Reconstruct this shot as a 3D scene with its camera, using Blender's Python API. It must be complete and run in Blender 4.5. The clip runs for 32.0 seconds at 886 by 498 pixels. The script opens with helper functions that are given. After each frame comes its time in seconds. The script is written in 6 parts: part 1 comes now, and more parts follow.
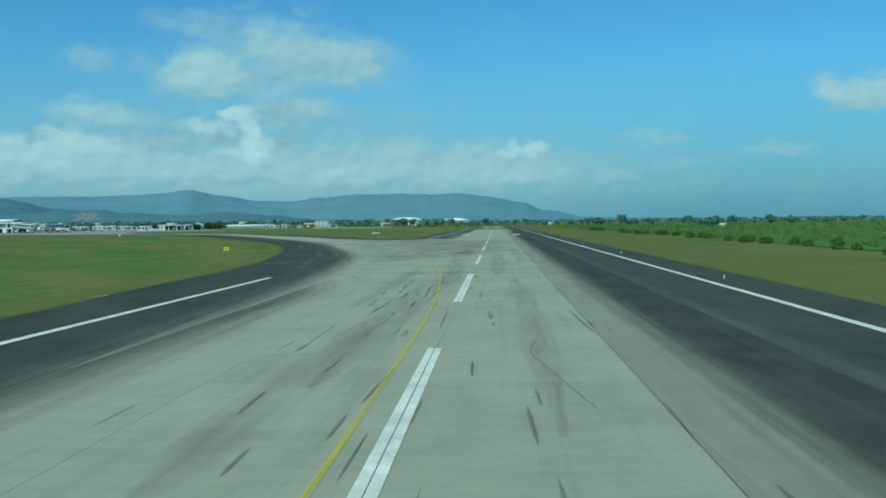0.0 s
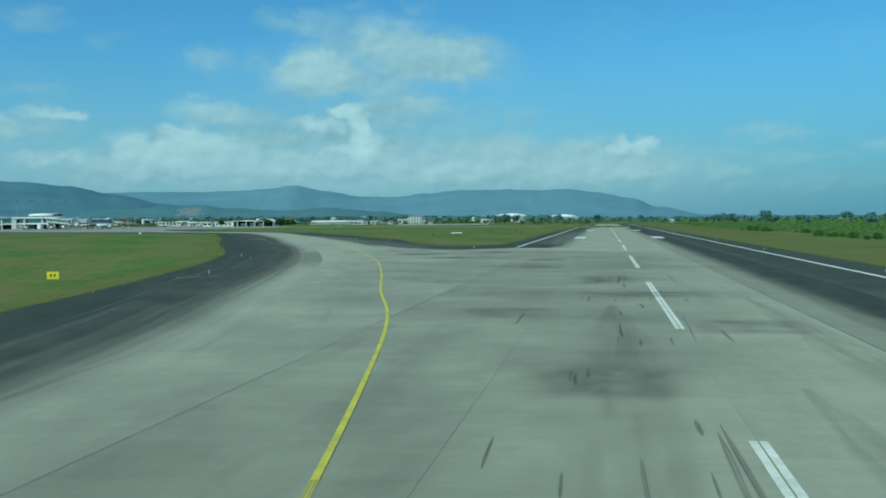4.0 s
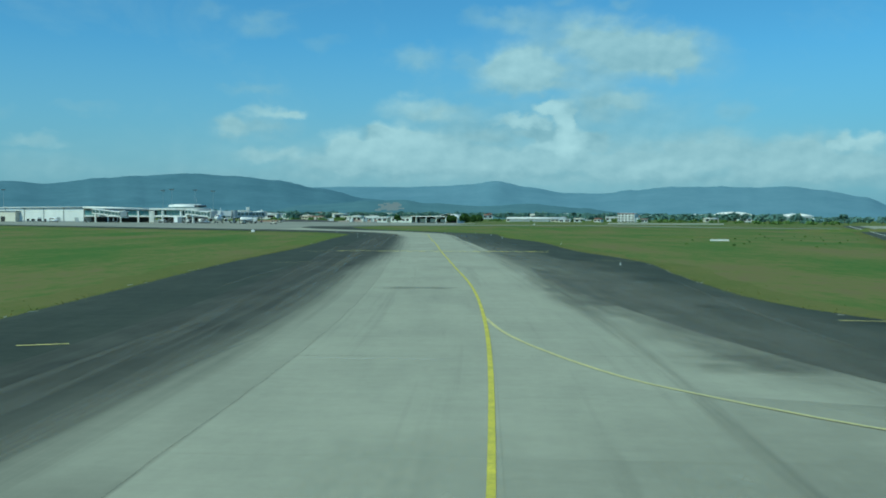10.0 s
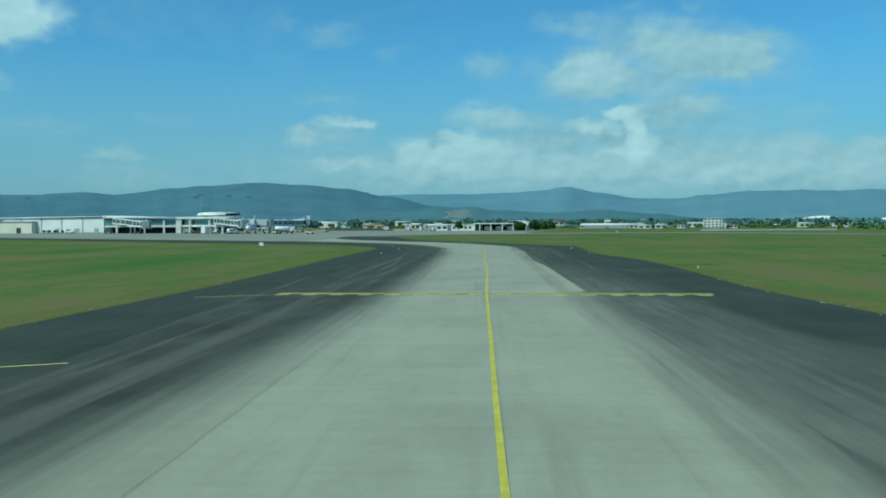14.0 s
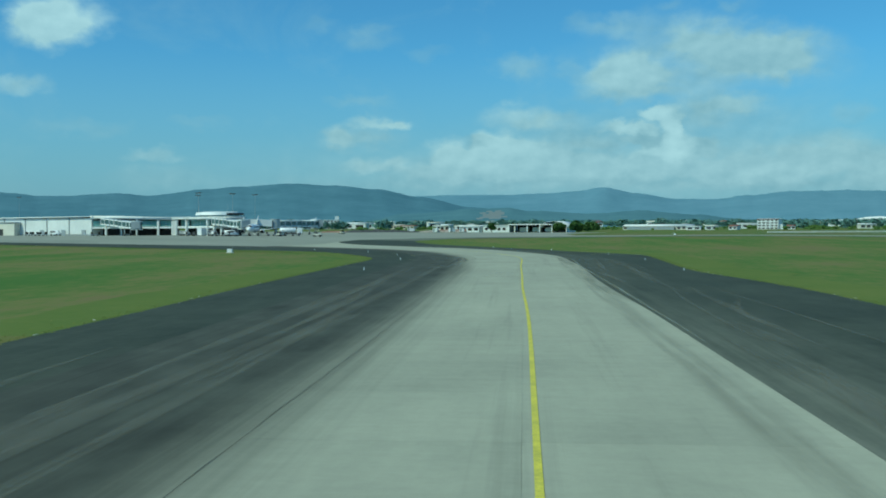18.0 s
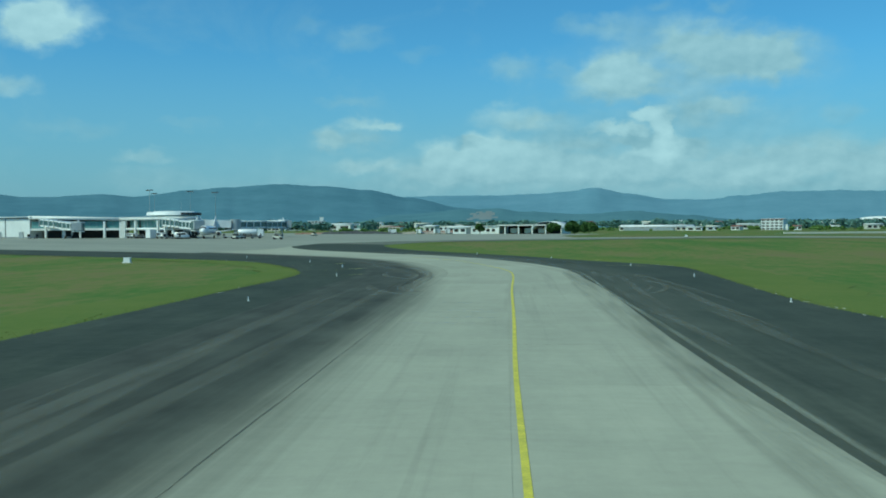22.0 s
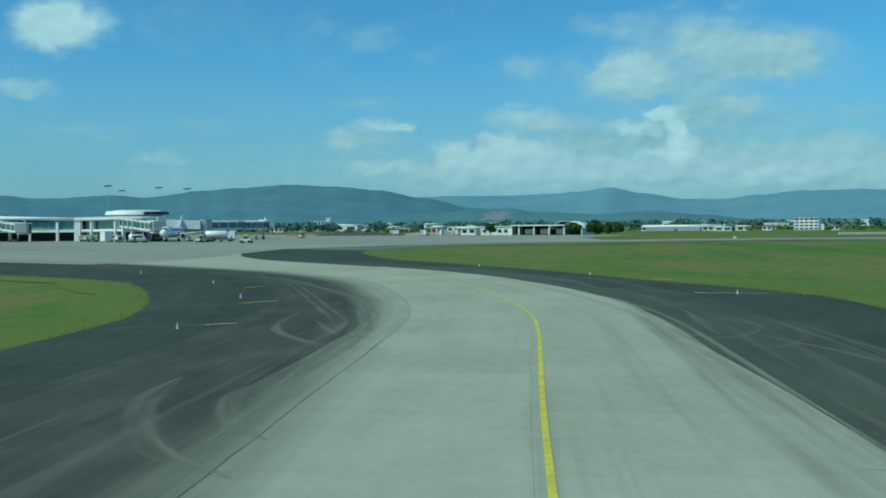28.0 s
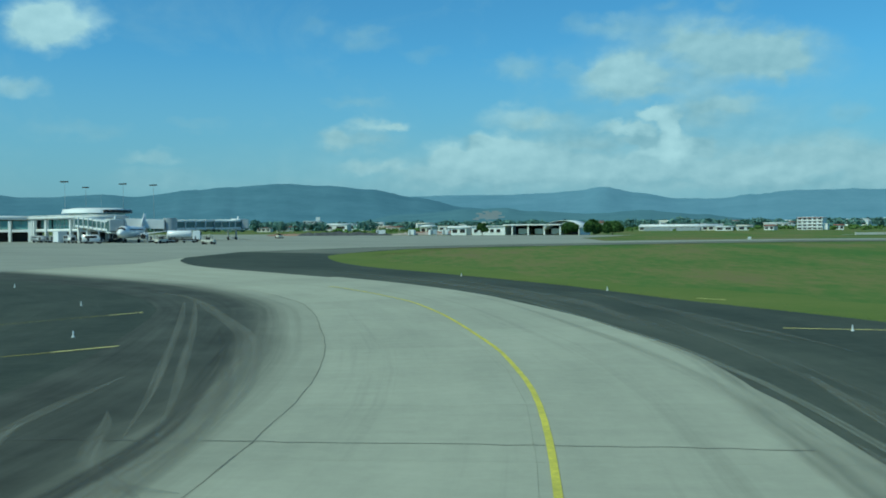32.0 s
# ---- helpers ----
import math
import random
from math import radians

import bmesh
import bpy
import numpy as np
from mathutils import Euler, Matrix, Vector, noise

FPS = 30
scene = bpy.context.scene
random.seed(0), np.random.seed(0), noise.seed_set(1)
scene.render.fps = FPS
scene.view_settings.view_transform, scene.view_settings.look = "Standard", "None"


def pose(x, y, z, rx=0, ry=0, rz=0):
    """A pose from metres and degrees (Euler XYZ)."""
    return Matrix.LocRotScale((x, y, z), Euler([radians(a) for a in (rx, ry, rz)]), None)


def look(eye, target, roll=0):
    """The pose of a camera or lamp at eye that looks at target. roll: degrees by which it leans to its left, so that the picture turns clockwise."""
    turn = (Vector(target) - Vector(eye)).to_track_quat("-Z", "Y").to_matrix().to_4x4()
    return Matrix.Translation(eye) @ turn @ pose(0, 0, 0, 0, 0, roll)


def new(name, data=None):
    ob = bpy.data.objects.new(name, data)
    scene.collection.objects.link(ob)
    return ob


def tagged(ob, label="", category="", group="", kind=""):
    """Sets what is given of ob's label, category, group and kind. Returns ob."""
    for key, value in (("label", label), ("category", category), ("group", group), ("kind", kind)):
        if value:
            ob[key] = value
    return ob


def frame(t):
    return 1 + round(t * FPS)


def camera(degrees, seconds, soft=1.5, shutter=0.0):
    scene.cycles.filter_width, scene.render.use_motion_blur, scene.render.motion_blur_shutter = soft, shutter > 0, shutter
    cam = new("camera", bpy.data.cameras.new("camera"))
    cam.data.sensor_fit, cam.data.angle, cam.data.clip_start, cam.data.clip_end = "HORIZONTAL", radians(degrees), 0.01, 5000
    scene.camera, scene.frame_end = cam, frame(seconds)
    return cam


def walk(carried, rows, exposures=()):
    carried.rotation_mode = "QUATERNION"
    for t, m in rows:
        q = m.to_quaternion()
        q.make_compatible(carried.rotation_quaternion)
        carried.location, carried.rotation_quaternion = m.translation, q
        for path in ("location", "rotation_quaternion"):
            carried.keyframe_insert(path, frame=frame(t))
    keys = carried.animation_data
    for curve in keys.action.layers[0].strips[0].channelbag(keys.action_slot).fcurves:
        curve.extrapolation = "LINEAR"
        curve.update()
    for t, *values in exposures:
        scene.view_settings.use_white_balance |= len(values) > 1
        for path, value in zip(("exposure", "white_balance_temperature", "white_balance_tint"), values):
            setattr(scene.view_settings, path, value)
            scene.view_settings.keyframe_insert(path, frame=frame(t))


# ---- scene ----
import itertools
from mathutils.geometry import tessellate_polygon

cam = camera(49.5, 32.0, soft=1.8)
EYE = 4.52
# seconds, x, y, heading (degrees left of the runway's direction), pitch, lean
ROWS = [
    (0, 1.83, 0.00, 3.194, -1.555, -0.692), (0.5, 1.92, 15.68, 3.601, -1.545, -0.729), (1, 1.81, 31.01, 4.148, -1.628, -0.911),
    (1.5, 1.52, 45.97, 4.840, -1.599, -0.989), (2, 1.10, 60.52, 5.645, -1.621, -0.967), (2.5, 0.50, 74.58, 6.469, -1.686, -0.835),
    (3, -0.42, 88.12, 7.456, -1.385, -0.736), (3.5, -1.71, 101.19, 8.424, -1.585, -0.643), (5.5, -9.89, 148.46, 13.568, -1.900, 0.265),
    (6, -12.27, 159.25, 14.844, -2.021, 0.381), (6.5, -14.70, 169.74, 16.070, -1.904, 0.432), (7, -17.22, 179.97, 17.313, -1.915, 0.412),
    (7.5, -19.90, 190.01, 18.361, -2.016, 0.328), (8, -22.71, 199.85, 19.182, -1.949, 0.343), (8.5, -25.61, 209.51, 19.925, -2.037, 0.463),
    (9, -28.49, 218.92, 20.454, -1.769, 0.335), (9.5, -31.28, 227.98, 21.034, -1.711, 0.299), (10, -33.99, 236.72, 21.596, -1.874, 0.309),
    (10.5, -36.69, 245.15, 22.062, -1.772, 0.223), (11, -39.43, 253.33, 22.558, -1.777, 0.154), (11.5, -42.22, 261.28, 23.057, -1.527, -0.001),
    (12, -45.02, 269.06, 23.539, -1.613, -0.156), (12.5, -47.87, 276.65, 24.041, -1.518, -0.256), (13, -50.81, 284.05, 24.540, -1.427, -0.360),
    (13.5, -53.82, 291.27, 25.112, -1.421, -0.287), (14, -56.85, 298.34, 25.750, -1.435, -0.209), (14.5, -59.83, 305.16, 26.369, -1.364, -0.267),
    (15, -62.72, 311.66, 26.950, -1.378, -0.314), (15.5, -65.50, 317.85, 27.471, -1.434, -0.292), (17.5, -75.30, 340.82, 27.982, -1.401, -0.120),
    (18, -77.63, 346.20, 27.836, -1.361, -0.204), (18.5, -79.89, 351.43, 27.649, -1.370, -0.211), (19, -82.05, 356.47, 27.531, -1.333, -0.167),
    (19.5, -84.11, 361.32, 27.448, -1.351, -0.246), (20, -86.09, 366.00, 27.351, -1.329, -0.247), (20.5, -88.01, 370.54, 27.303, -1.310, -0.295),
    (21, -89.90, 374.96, 27.300, -1.316, -0.285), (21.5, -91.77, 379.28, 27.284, -1.335, -0.368), (22, -93.62, 383.53, 27.295, -1.309, -0.298),
    (22.5, -95.43, 387.71, 27.293, -1.372, -0.237), (23, -97.19, 391.76, 27.313, -1.293, -0.236), (23.5, -98.85, 395.66, 27.337, -1.340, -0.258),
    (24, -100.47, 399.43, 27.394, -1.327, -0.244), (24.5, -102.03, 403.10, 27.430, -1.303, -0.286), (25, -103.56, 406.66, 27.491, -1.278, -0.313),
    (25.5, -105.06, 410.09, 27.548, -1.286, -0.323), (27.5, -110.69, 422.54, 27.963, -1.283, -0.385), (28, -112.08, 425.53, 28.099, -1.269, -0.436),
    (28.5, -113.44, 428.43, 28.272, -1.325, -0.355), (29, -114.72, 431.20, 28.400, -1.303, -0.359), (29.5, -115.92, 433.83, 28.381, -1.274, -0.310),
    (30, -117.03, 436.43, 28.270, -1.250, -0.334), (30.5, -118.12, 439.04, 28.158, -1.300, -0.436), (31, -119.18, 441.66, 28.038, -1.315, -0.474),
    (31.5, -120.23, 444.24, 27.897, -1.309, -0.444), (32, -121.26, 446.75, 27.715, -1.298, -0.423),
]


def way(t, x, y, turn, tilt, lean):
    a, b = radians(turn), radians(tilt)
    aim = Vector((-math.sin(a) * math.cos(b), math.cos(a) * math.cos(b), math.sin(b)))
    eye = Vector((x, y, EYE))
    return t, look(eye, eye + aim * 10, lean)


walk(cam, [way(*r) for r in ROWS], [(0, -0.2, 6000, -22), (32, -0.2, 6000, -22)])

# ---- world and sun ----
SUN_UP, SUN_TURN = 48.0, 208.0      # degrees above the horizon; degrees clockwise from +y
world = bpy.data.worlds.new("sky")
scene.world = world
world.use_nodes = True
sky_tree = world.node_tree
sky_tree.nodes.clear()


def wire(tree, a, out, b, into):
    tree.links.new(a.outputs[out], b.inputs[into])


def node(tree, kind, **values):
    made = tree.nodes.new(kind)
    for key, value in values.items():
        made.inputs[key.replace("_", " ")].default_value = value
    return made


def math_node(tree, op, a, b=None, clamp=False):
    made = tree.nodes.new("ShaderNodeMath")
    made.operation, made.use_clamp = op, clamp
    for i, v in enumerate((a, b)):
        if v is None:
            continue
        if isinstance(v, (int, float)):
            made.inputs[i].default_value = v
        else:
            tree.links.new(v, made.inputs[i])
    return made.outputs[0]


# Clouds: heading (degrees left of the runway), height above the horizon, half width, half height, density, light
MASS = [
    (20.6, 2.4, 17.52, 0.44, 0.42, 0.18), (-2.4, 2.0, 16.17, 0.40, 0.40, 0.16), (17.4, 5.5, 7.75, 1.68, 0.30, 0.27), (10.6, 5.7, 5.05, 1.52, 0.28, 0.32),
    (2.6, 3.2, 8.76, 1.21, 0.30, 0.38), (24.4, 3.5, 6.74, 1.01, 0.35, 0.38), (14.4, 9.1, 6.74, 2.02, 0.26, 0.41), (10.5, 9.4, 4.72, 1.48, 0.30, 0.38),
]
HIGH = [
    (19.9, 11.9, 0.94, 0.54, 0.30, 0.41), (17.8, 11.4, 1.62, 0.67, 0.50, 0.45), (15.3, 10.9, 1.28, 1.21, 0.35, 0.36), (13.3, 10.6, 1.42, 1.28, 0.75, 0.56),
    (10.5, 10.2, 2.36, 1.08, 0.70, 0.50), (7.9, 9.4, 1.95, 1.15, 0.70, 0.50), (10.5, 8.8, 3.71, 0.67, 0.50, 0.34), (11.3, 12.3, 0.61, 0.47, 0.30, 0.36),
    (14.4, 12.6, 0.74, 0.34, 0.30, 0.36),
]
MIDDLE = [
    (16.9, 9.0, 1.75, 1.08, 0.90, 0.72), (18.3, 8.4, 1.62, 0.81, 0.60, 0.54), (15.6, 8.3, 1.62, 0.74, 0.60, 0.45), (17.2, 7.6, 2.86, 0.40, 0.45, 0.32),
    (12.9, 7.4, 1.75, 0.88, 0.55, 0.47), (10.6, 6.9, 1.42, 0.47, 0.60, 0.50), (12.6, 6.3, 2.36, 0.67, 0.40, 0.27), (23.3, 9.4, 1.52, 0.67, 0.55, 0.45),
    (20.4, 9.1, 0.67, 0.47, 0.25, 0.36), (23.0, 6.4, 1.95, 0.67, 0.70, 0.65), (20.9, 6.0, 2.02, 0.54, 0.35, 0.38),
]
TOWER = [
    (15.5, 6.4, 0.81, 0.37, 1.30, 1.00), (16.9, 5.7, 1.48, 0.27, 0.90, 0.92), (14.4, 5.5, 0.54, 1.01, 1.30, 1.00), (14.1, 4.5, 1.01, 0.67, 1.50, 1.00),
    (15.2, 4.2, 1.18, 0.27, 0.90, 0.90), (15.8, 5.0, 0.88, 0.54, 0.70, 0.11), (12.7, 4.4, 0.88, 0.40, 0.60, 0.23),
]
CUMULUS = [
    (24.6, 5.1, 1.21, 0.54, 0.90, 0.80), (24.0, 4.4, 2.09, 0.74, 0.90, 0.78), (26.1, 3.9, 1.75, 0.67, 0.90, 0.80), (27.5, 4.2, 1.08, 0.81, 0.80, 0.72),
    (22.2, 4.0, 2.09, 0.67, 0.80, 0.68), (25.8, 5.0, 0.81, 0.24, 0.60, 0.15), (19.3, 5.0, 3.37, 0.61, 0.50, 0.25), (19.0, 3.4, 4.04, 0.67, 0.70, 0.60),
    (14.9, 3.4, 3.37, 0.54, 0.60, 0.52), (27.6, 3.2, 2.70, 0.47, 0.60, 0.50), (23.6, 3.2, 3.03, 0.47, 0.55, 0.50),
]
BANK = [
    (9.3, 3.6, 3.03, 0.94, 0.50, 0.50), (10.6, 2.9, 2.70, 0.40, 0.70, 0.65), (5.9, 4.4, 2.02, 0.74, 0.50, 0.48), (4.9, 6.1, 0.88, 0.54, 0.35, 0.35),
    (2.6, 3.5, 3.03, 1.01, 0.50, 0.50), (0.9, 4.2, 1.42, 0.74, 0.55, 0.50), (-0.9, 4.3, 0.47, 0.37, 0.80, 0.85), (-2.1, 4.3, 0.81, 0.40, 0.90, 0.85),
    (-0.1, 2.9, 3.20, 0.61, 0.60, 0.58), (-2.9, 3.4, 2.02, 0.88, 0.45, 0.45), (-7.0, 2.8, 1.42, 0.37, 0.50, 0.52), (8.0, 3.2, 2.02, 0.34, 0.50, 0.62),
]
RIGHT = [
    (-8.7, 4.9, 1.55, 0.44, 0.42, 0.45), (-10.4, 4.7, 1.15, 0.24, 0.35, 0.45), (-15.2, 4.0, 1.35, 0.30, 0.40, 0.45), (-16.9, 3.9, 1.28, 0.34, 0.42, 0.45),
    (-11.1, 3.4, 2.53, 0.30, 0.28, 0.41), (-18.7, 7.3, 0.67, 0.81, 0.75, 0.56), (-20.0, 6.8, 1.68, 0.67, 0.85, 0.54), (-21.5, 6.9, 1.48, 0.94, 0.90, 0.59),
    (-20.4, 6.2, 1.85, 0.34, 0.50, 0.27), (-35.0, 6.0, 8.00, 2.00, 0.60, 0.50),
]
WEST = [
    (49.4, 11.5, 2.09, 1.15, 1.20, 0.90), (50.2, 10.9, 1.68, 1.01, 0.90, 0.63), (44.5, 4.1, 1.55, 0.34, 0.60, 0.50), (44.2, 2.8, 2.86, 0.61, 0.35, 0.38),
    (48.2, 5.5, 2.53, 0.44, 0.30, 0.38), (41.9, 6.0, 1.68, 0.30, 0.22, 0.36), (31.8, 6.1, 1.48, 0.34, 0.75, 0.63), (30.4, 6.0, 0.74, 0.24, 0.80, 0.68),
    (32.7, 5.2, 2.09, 0.61, 0.70, 0.38), (34.0, 5.3, 0.74, 0.61, 0.60, 0.50), (31.9, 3.6, 1.68, 0.40, 0.65, 0.54), (32.2, 11.0, 1.55, 0.61, 0.36, 0.38),
    (35.0, 11.7, 1.01, 0.40, 0.22, 0.36), (28.9, 10.2, 1.35, 0.47, 0.25, 0.34), (32.9, 7.3, 1.75, 0.30, 0.30, 0.38), (51.7, 7.8, 1.42, 0.44, 0.70, 0.60),
    (64.0, 5.0, 6.00, 1.50, 0.60, 0.55),
]


def build_sky():
    t = sky_tree
    out = t.nodes.new("ShaderNodeOutputWorld")
    air = t.nodes.new("ShaderNodeTexSky")
    air.sky_type, air.sun_disc = "NISHITA", False
    air.sun_elevation, air.sun_rotation = radians(SUN_UP), radians(SUN_TURN)
    air.altitude, air.air_density, air.dust_density, air.ozone_density = 0, 1.0, 0.6, 2.5
    place = t.nodes.new("ShaderNodeTexCoord")
    split = t.nodes.new("ShaderNodeSeparateXYZ")
    wire(t, place, "Generated", split, 0)
    x, y, z = split.outputs
    turn = math_node(t, "MULTIPLY", math_node(t, "ARCTAN2", math_node(t, "MULTIPLY", x, -1.0), y), 57.2958)
    rise = math_node(t, "MULTIPLY", math_node(t, "ARCSINE", z), 57.2958)
    flat = t.nodes.new("ShaderNodeCombineXYZ")
    t.links.new(turn, flat.inputs[0])
    t.links.new(math_node(t, "MULTIPLY", rise, 1.4), flat.inputs[1])

    def vector(op, a, b, c=None):
        made = t.nodes.new("ShaderNodeVectorMath")
        made.operation = op
        for slot, v in enumerate((a, b, c)):
            if v is None:
                continue
            if isinstance(v, tuple):
                made.inputs[slot].default_value = v
            else:
                t.links.new(v, made.inputs[slot])
        return made

    def puffs(scale, detail, rough, shift=(0, 0, 0), warp=0.0):
        n = node(t, "ShaderNodeTexNoise", Scale=scale, Detail=detail, Roughness=rough, Distortion=warp)
        t.links.new(vector("ADD", flat.outputs[0], shift).outputs[0], n.inputs["Vector"])
        return n

    # ragged edges: the clouds' places are pushed about by billows of two sizes
    billow = puffs(0.62, 5.0, 0.5, (3.0, 7.0, 1.0))
    curl = vector("MULTIPLY", vector("SUBTRACT", billow.outputs["Color"], (0.5, 0.5, 0.5)).outputs[0], (2.4, 1.7, 0.0))
    flat_place = t.nodes.new("ShaderNodeCombineXYZ")
    t.links.new(turn, flat_place.inputs[0])
    t.links.new(rise, flat_place.inputs[1])
    spot = vector("ADD", flat_place.outputs[0], curl.outputs[0]).outputs[0]
    heap, glow_sum = None, None
    for a, e, w, h, d, light in itertools.chain(MASS, HIGH, MIDDLE, TOWER, CUMULUS, BANK, RIGHT, WEST):
        off = vector("MULTIPLY_ADD", spot, (1 / w, 1 / h, 0.0), (-a / w, -e / h, 0.0))
        r = vector("LENGTH", off.outputs[0], None).outputs["Value"]
        share = node(t, "ShaderNodeMapRange", From_Min=1.6, From_Max=0.2, To_Min=0.0, To_Max=d)
        share.interpolation_type = "SMOOTHSTEP"
        t.links.new(r, share.inputs[0])
        g = share.outputs[0]
        lit_g = math_node(t, "MULTIPLY", g, light)
        heap = g if heap is None else math_node(t, "ADD", heap, g)
        glow_sum = lit_g if glow_sum is None else math_node(t, "ADD", glow_sum, lit_g)
    # a loose bank of cloud low over the hills, and thin wisps
    h1 = math_node(t, "DIVIDE", math_node(t, "SUBTRACT", rise, 3.2), 1.7)
    h2 = math_node(t, "DIVIDE", math_node(t, "SUBTRACT", turn, 14.0), 22.0)
    bank = math_node(t, "EXPONENT", math_node(t, "MULTIPLY", math_node(t, "ADD", math_node(t, "MULTIPLY", h1, h1), math_node(t, "MULTIPLY", h2, h2)), -1.0))
    mist = puffs(0.3, 6.0, 0.58)
    loose = math_node(t, "MULTIPLY", bank, math_node(t, "MULTIPLY", mist.outputs[0], 1.1))
    wisp = puffs(0.13, 8.0, 0.62, (11.0, 2.0, 0.0), 0.5)
    thin = math_node(t, "MULTIPLY", math_node(t, "MAXIMUM", math_node(t, "SUBTRACT", wisp.outputs[0], 0.5), 0.0), 0.9)
    heap = math_node(t, "ADD", heap, math_node(t, "ADD", loose, thin))
    glow_sum = math_node(t, "ADD", glow_sum, math_node(t, "ADD", math_node(t, "MULTIPLY", loose, 0.48), math_node(t, "MULTIPLY", thin, 0.45)))
    fray = puffs(1.0, 4.0, 0.5, (5.0, 1.0, 3.0))
    body = math_node(t, "MULTIPLY", heap, math_node(t, "ADD", 0.7, math_node(t, "MULTIPLY", fray.outputs[0], 0.6)))
    cover = node(t, "ShaderNodeMapRange", From_Min=0.03, From_Max=1.05)
    t.links.new(body, cover.inputs[0])
    # light falls on the billows from above and behind
    lump, lump_up = puffs(0.7, 3.0, 0.5), puffs(0.7, 3.0, 0.5, (0.3, 0.5, 0.0))
    relief = math_node(t, "MULTIPLY", math_node(t, "SUBTRACT", lump.outputs[0], lump_up.outputs[0]), 0.5)
    mean = math_node(t, "DIVIDE", glow_sum, math_node(t, "MAXIMUM", heap, 0.02))
    lit = math_node(t, "ADD", mean, relief, True)
    veil = node(t, "ShaderNodeMapRange", From_Min=10.0, From_Max=0.0, To_Min=0.0, To_Max=0.9)
    t.links.new(rise, veil.inputs[0])
    side = node(t, "ShaderNodeMapRange", From_Min=-14.0, From_Max=6.0, To_Min=0.0, To_Max=1.0)
    t.links.new(turn, side.inputs[0])

    def blend(share, a, b):
        made = t.nodes.new("ShaderNodeMix")
        made.data_type = "RGBA"
        for slot, v in ((0, share), (6, a), (7, b)):
            if isinstance(v, tuple):
                made.inputs[slot].default_value = v
            else:
                t.links.new(v, made.inputs[slot])
        return made.outputs[2]

    tone = blend(lit, (2.3, 3.95, 5.3, 1), (6.3, 8.0, 9.3, 1))
    clear = t.nodes.new("ShaderNodeMix")
    clear.data_type, clear.blend_type = "RGBA", "MULTIPLY"
    clear.inputs[0].default_value = 1.0
    wire(t, air, 0, clear, 6)
    clear.inputs[7].default_value = (0.62, 1.05, 1.41, 1)
    hazy = blend(veil.outputs[0], clear.outputs[2], blend(side.outputs[0], (1.45, 3.2, 5.1, 1), (2.5, 4.1, 5.8, 1)))
    full = blend(math_node(t, "MULTIPLY", cover.outputs[0], 0.92), hazy, tone)
    glow = node(t, "ShaderNodeBackground", Strength=0.1)
    t.links.new(full, glow.inputs["Color"])
    wire(t, glow, 0, out, 0)


build_sky()
sun = new("sun", bpy.data.lights.new("sun", "SUN"))
sun.data.energy, sun.data.angle, sun.data.color = 3.6, radians(0.6), (1.0, 0.92, 0.78)
a, b = radians(SUN_TURN), radians(SUN_UP)
sun.matrix_world = look((0, 0, 60), Vector((0, 0, 60)) - Vector((math.sin(a) * math.cos(b), math.cos(a) * math.cos(b), math.sin(b))))


# ---- materials ----
def surface(name, low, high, scale=1.0, rough=0.8, bump=0.0, metal=0.0, grain=12.0, mid=None, stretch=None, spec=0.5, streak=0.0):
    """Two scales of mottling between two colours, with fine relief."""
    m = bpy.data.materials.new(name)
    m.use_nodes = True
    t = m.node_tree
    s = t.nodes["Principled BSDF"]
    s.inputs["Roughness"].default_value, s.inputs["Metallic"].default_value = rough, metal
    s.inputs["Specular IOR Level"].default_value = spec
    place = t.nodes.new("ShaderNodeTexCoord")
    spot = place.outputs["Object"]
    if stretch:
        turn = t.nodes.new("ShaderNodeMapping")
        turn.inputs["Scale"].default_value, turn.inputs["Rotation"].default_value = stretch[:3], (0, 0, radians(stretch[3]) if len(stretch) > 3 else 0)
        t.links.new(spot, turn.inputs[0])
        spot = turn.outputs[0]
    big = node(t, "ShaderNodeTexNoise", Scale=scale, Detail=6.0, Roughness=0.6)
    fine = node(t, "ShaderNodeTexNoise", Scale=scale * grain, Detail=4.0, Roughness=0.7)
    t.links.new(spot, big.inputs["Vector"])
    t.links.new(spot, fine.inputs["Vector"])
    mixed = math_node(t, "ADD", math_node(t, "MULTIPLY", big.outputs[0], 0.62), math_node(t, "MULTIPLY", fine.outputs[0], 0.38))
    ramp = t.nodes.new("ShaderNodeValToRGB")
    ramp.color_ramp.elements[0].position, ramp.color_ramp.elements[1].position = 0.34, 0.66
    ramp.color_ramp.elements[0].color, ramp.color_ramp.elements[1].color = (*low, 1), (*high, 1)
    if mid:
        ramp.color_ramp.elements.new(0.5).color = (*mid, 1)
    t.links.new(mixed, ramp.inputs[0])
    t.links.new(ramp.outputs[0], s.inputs["Base Color"])
    if bump:
        relief = node(t, "ShaderNodeBump", Strength=bump, Distance=0.05)
        t.links.new(fine.outputs[0], relief.inputs["Height"])
        t.links.new(relief.outputs[0], s.inputs["Normal"])
    return m


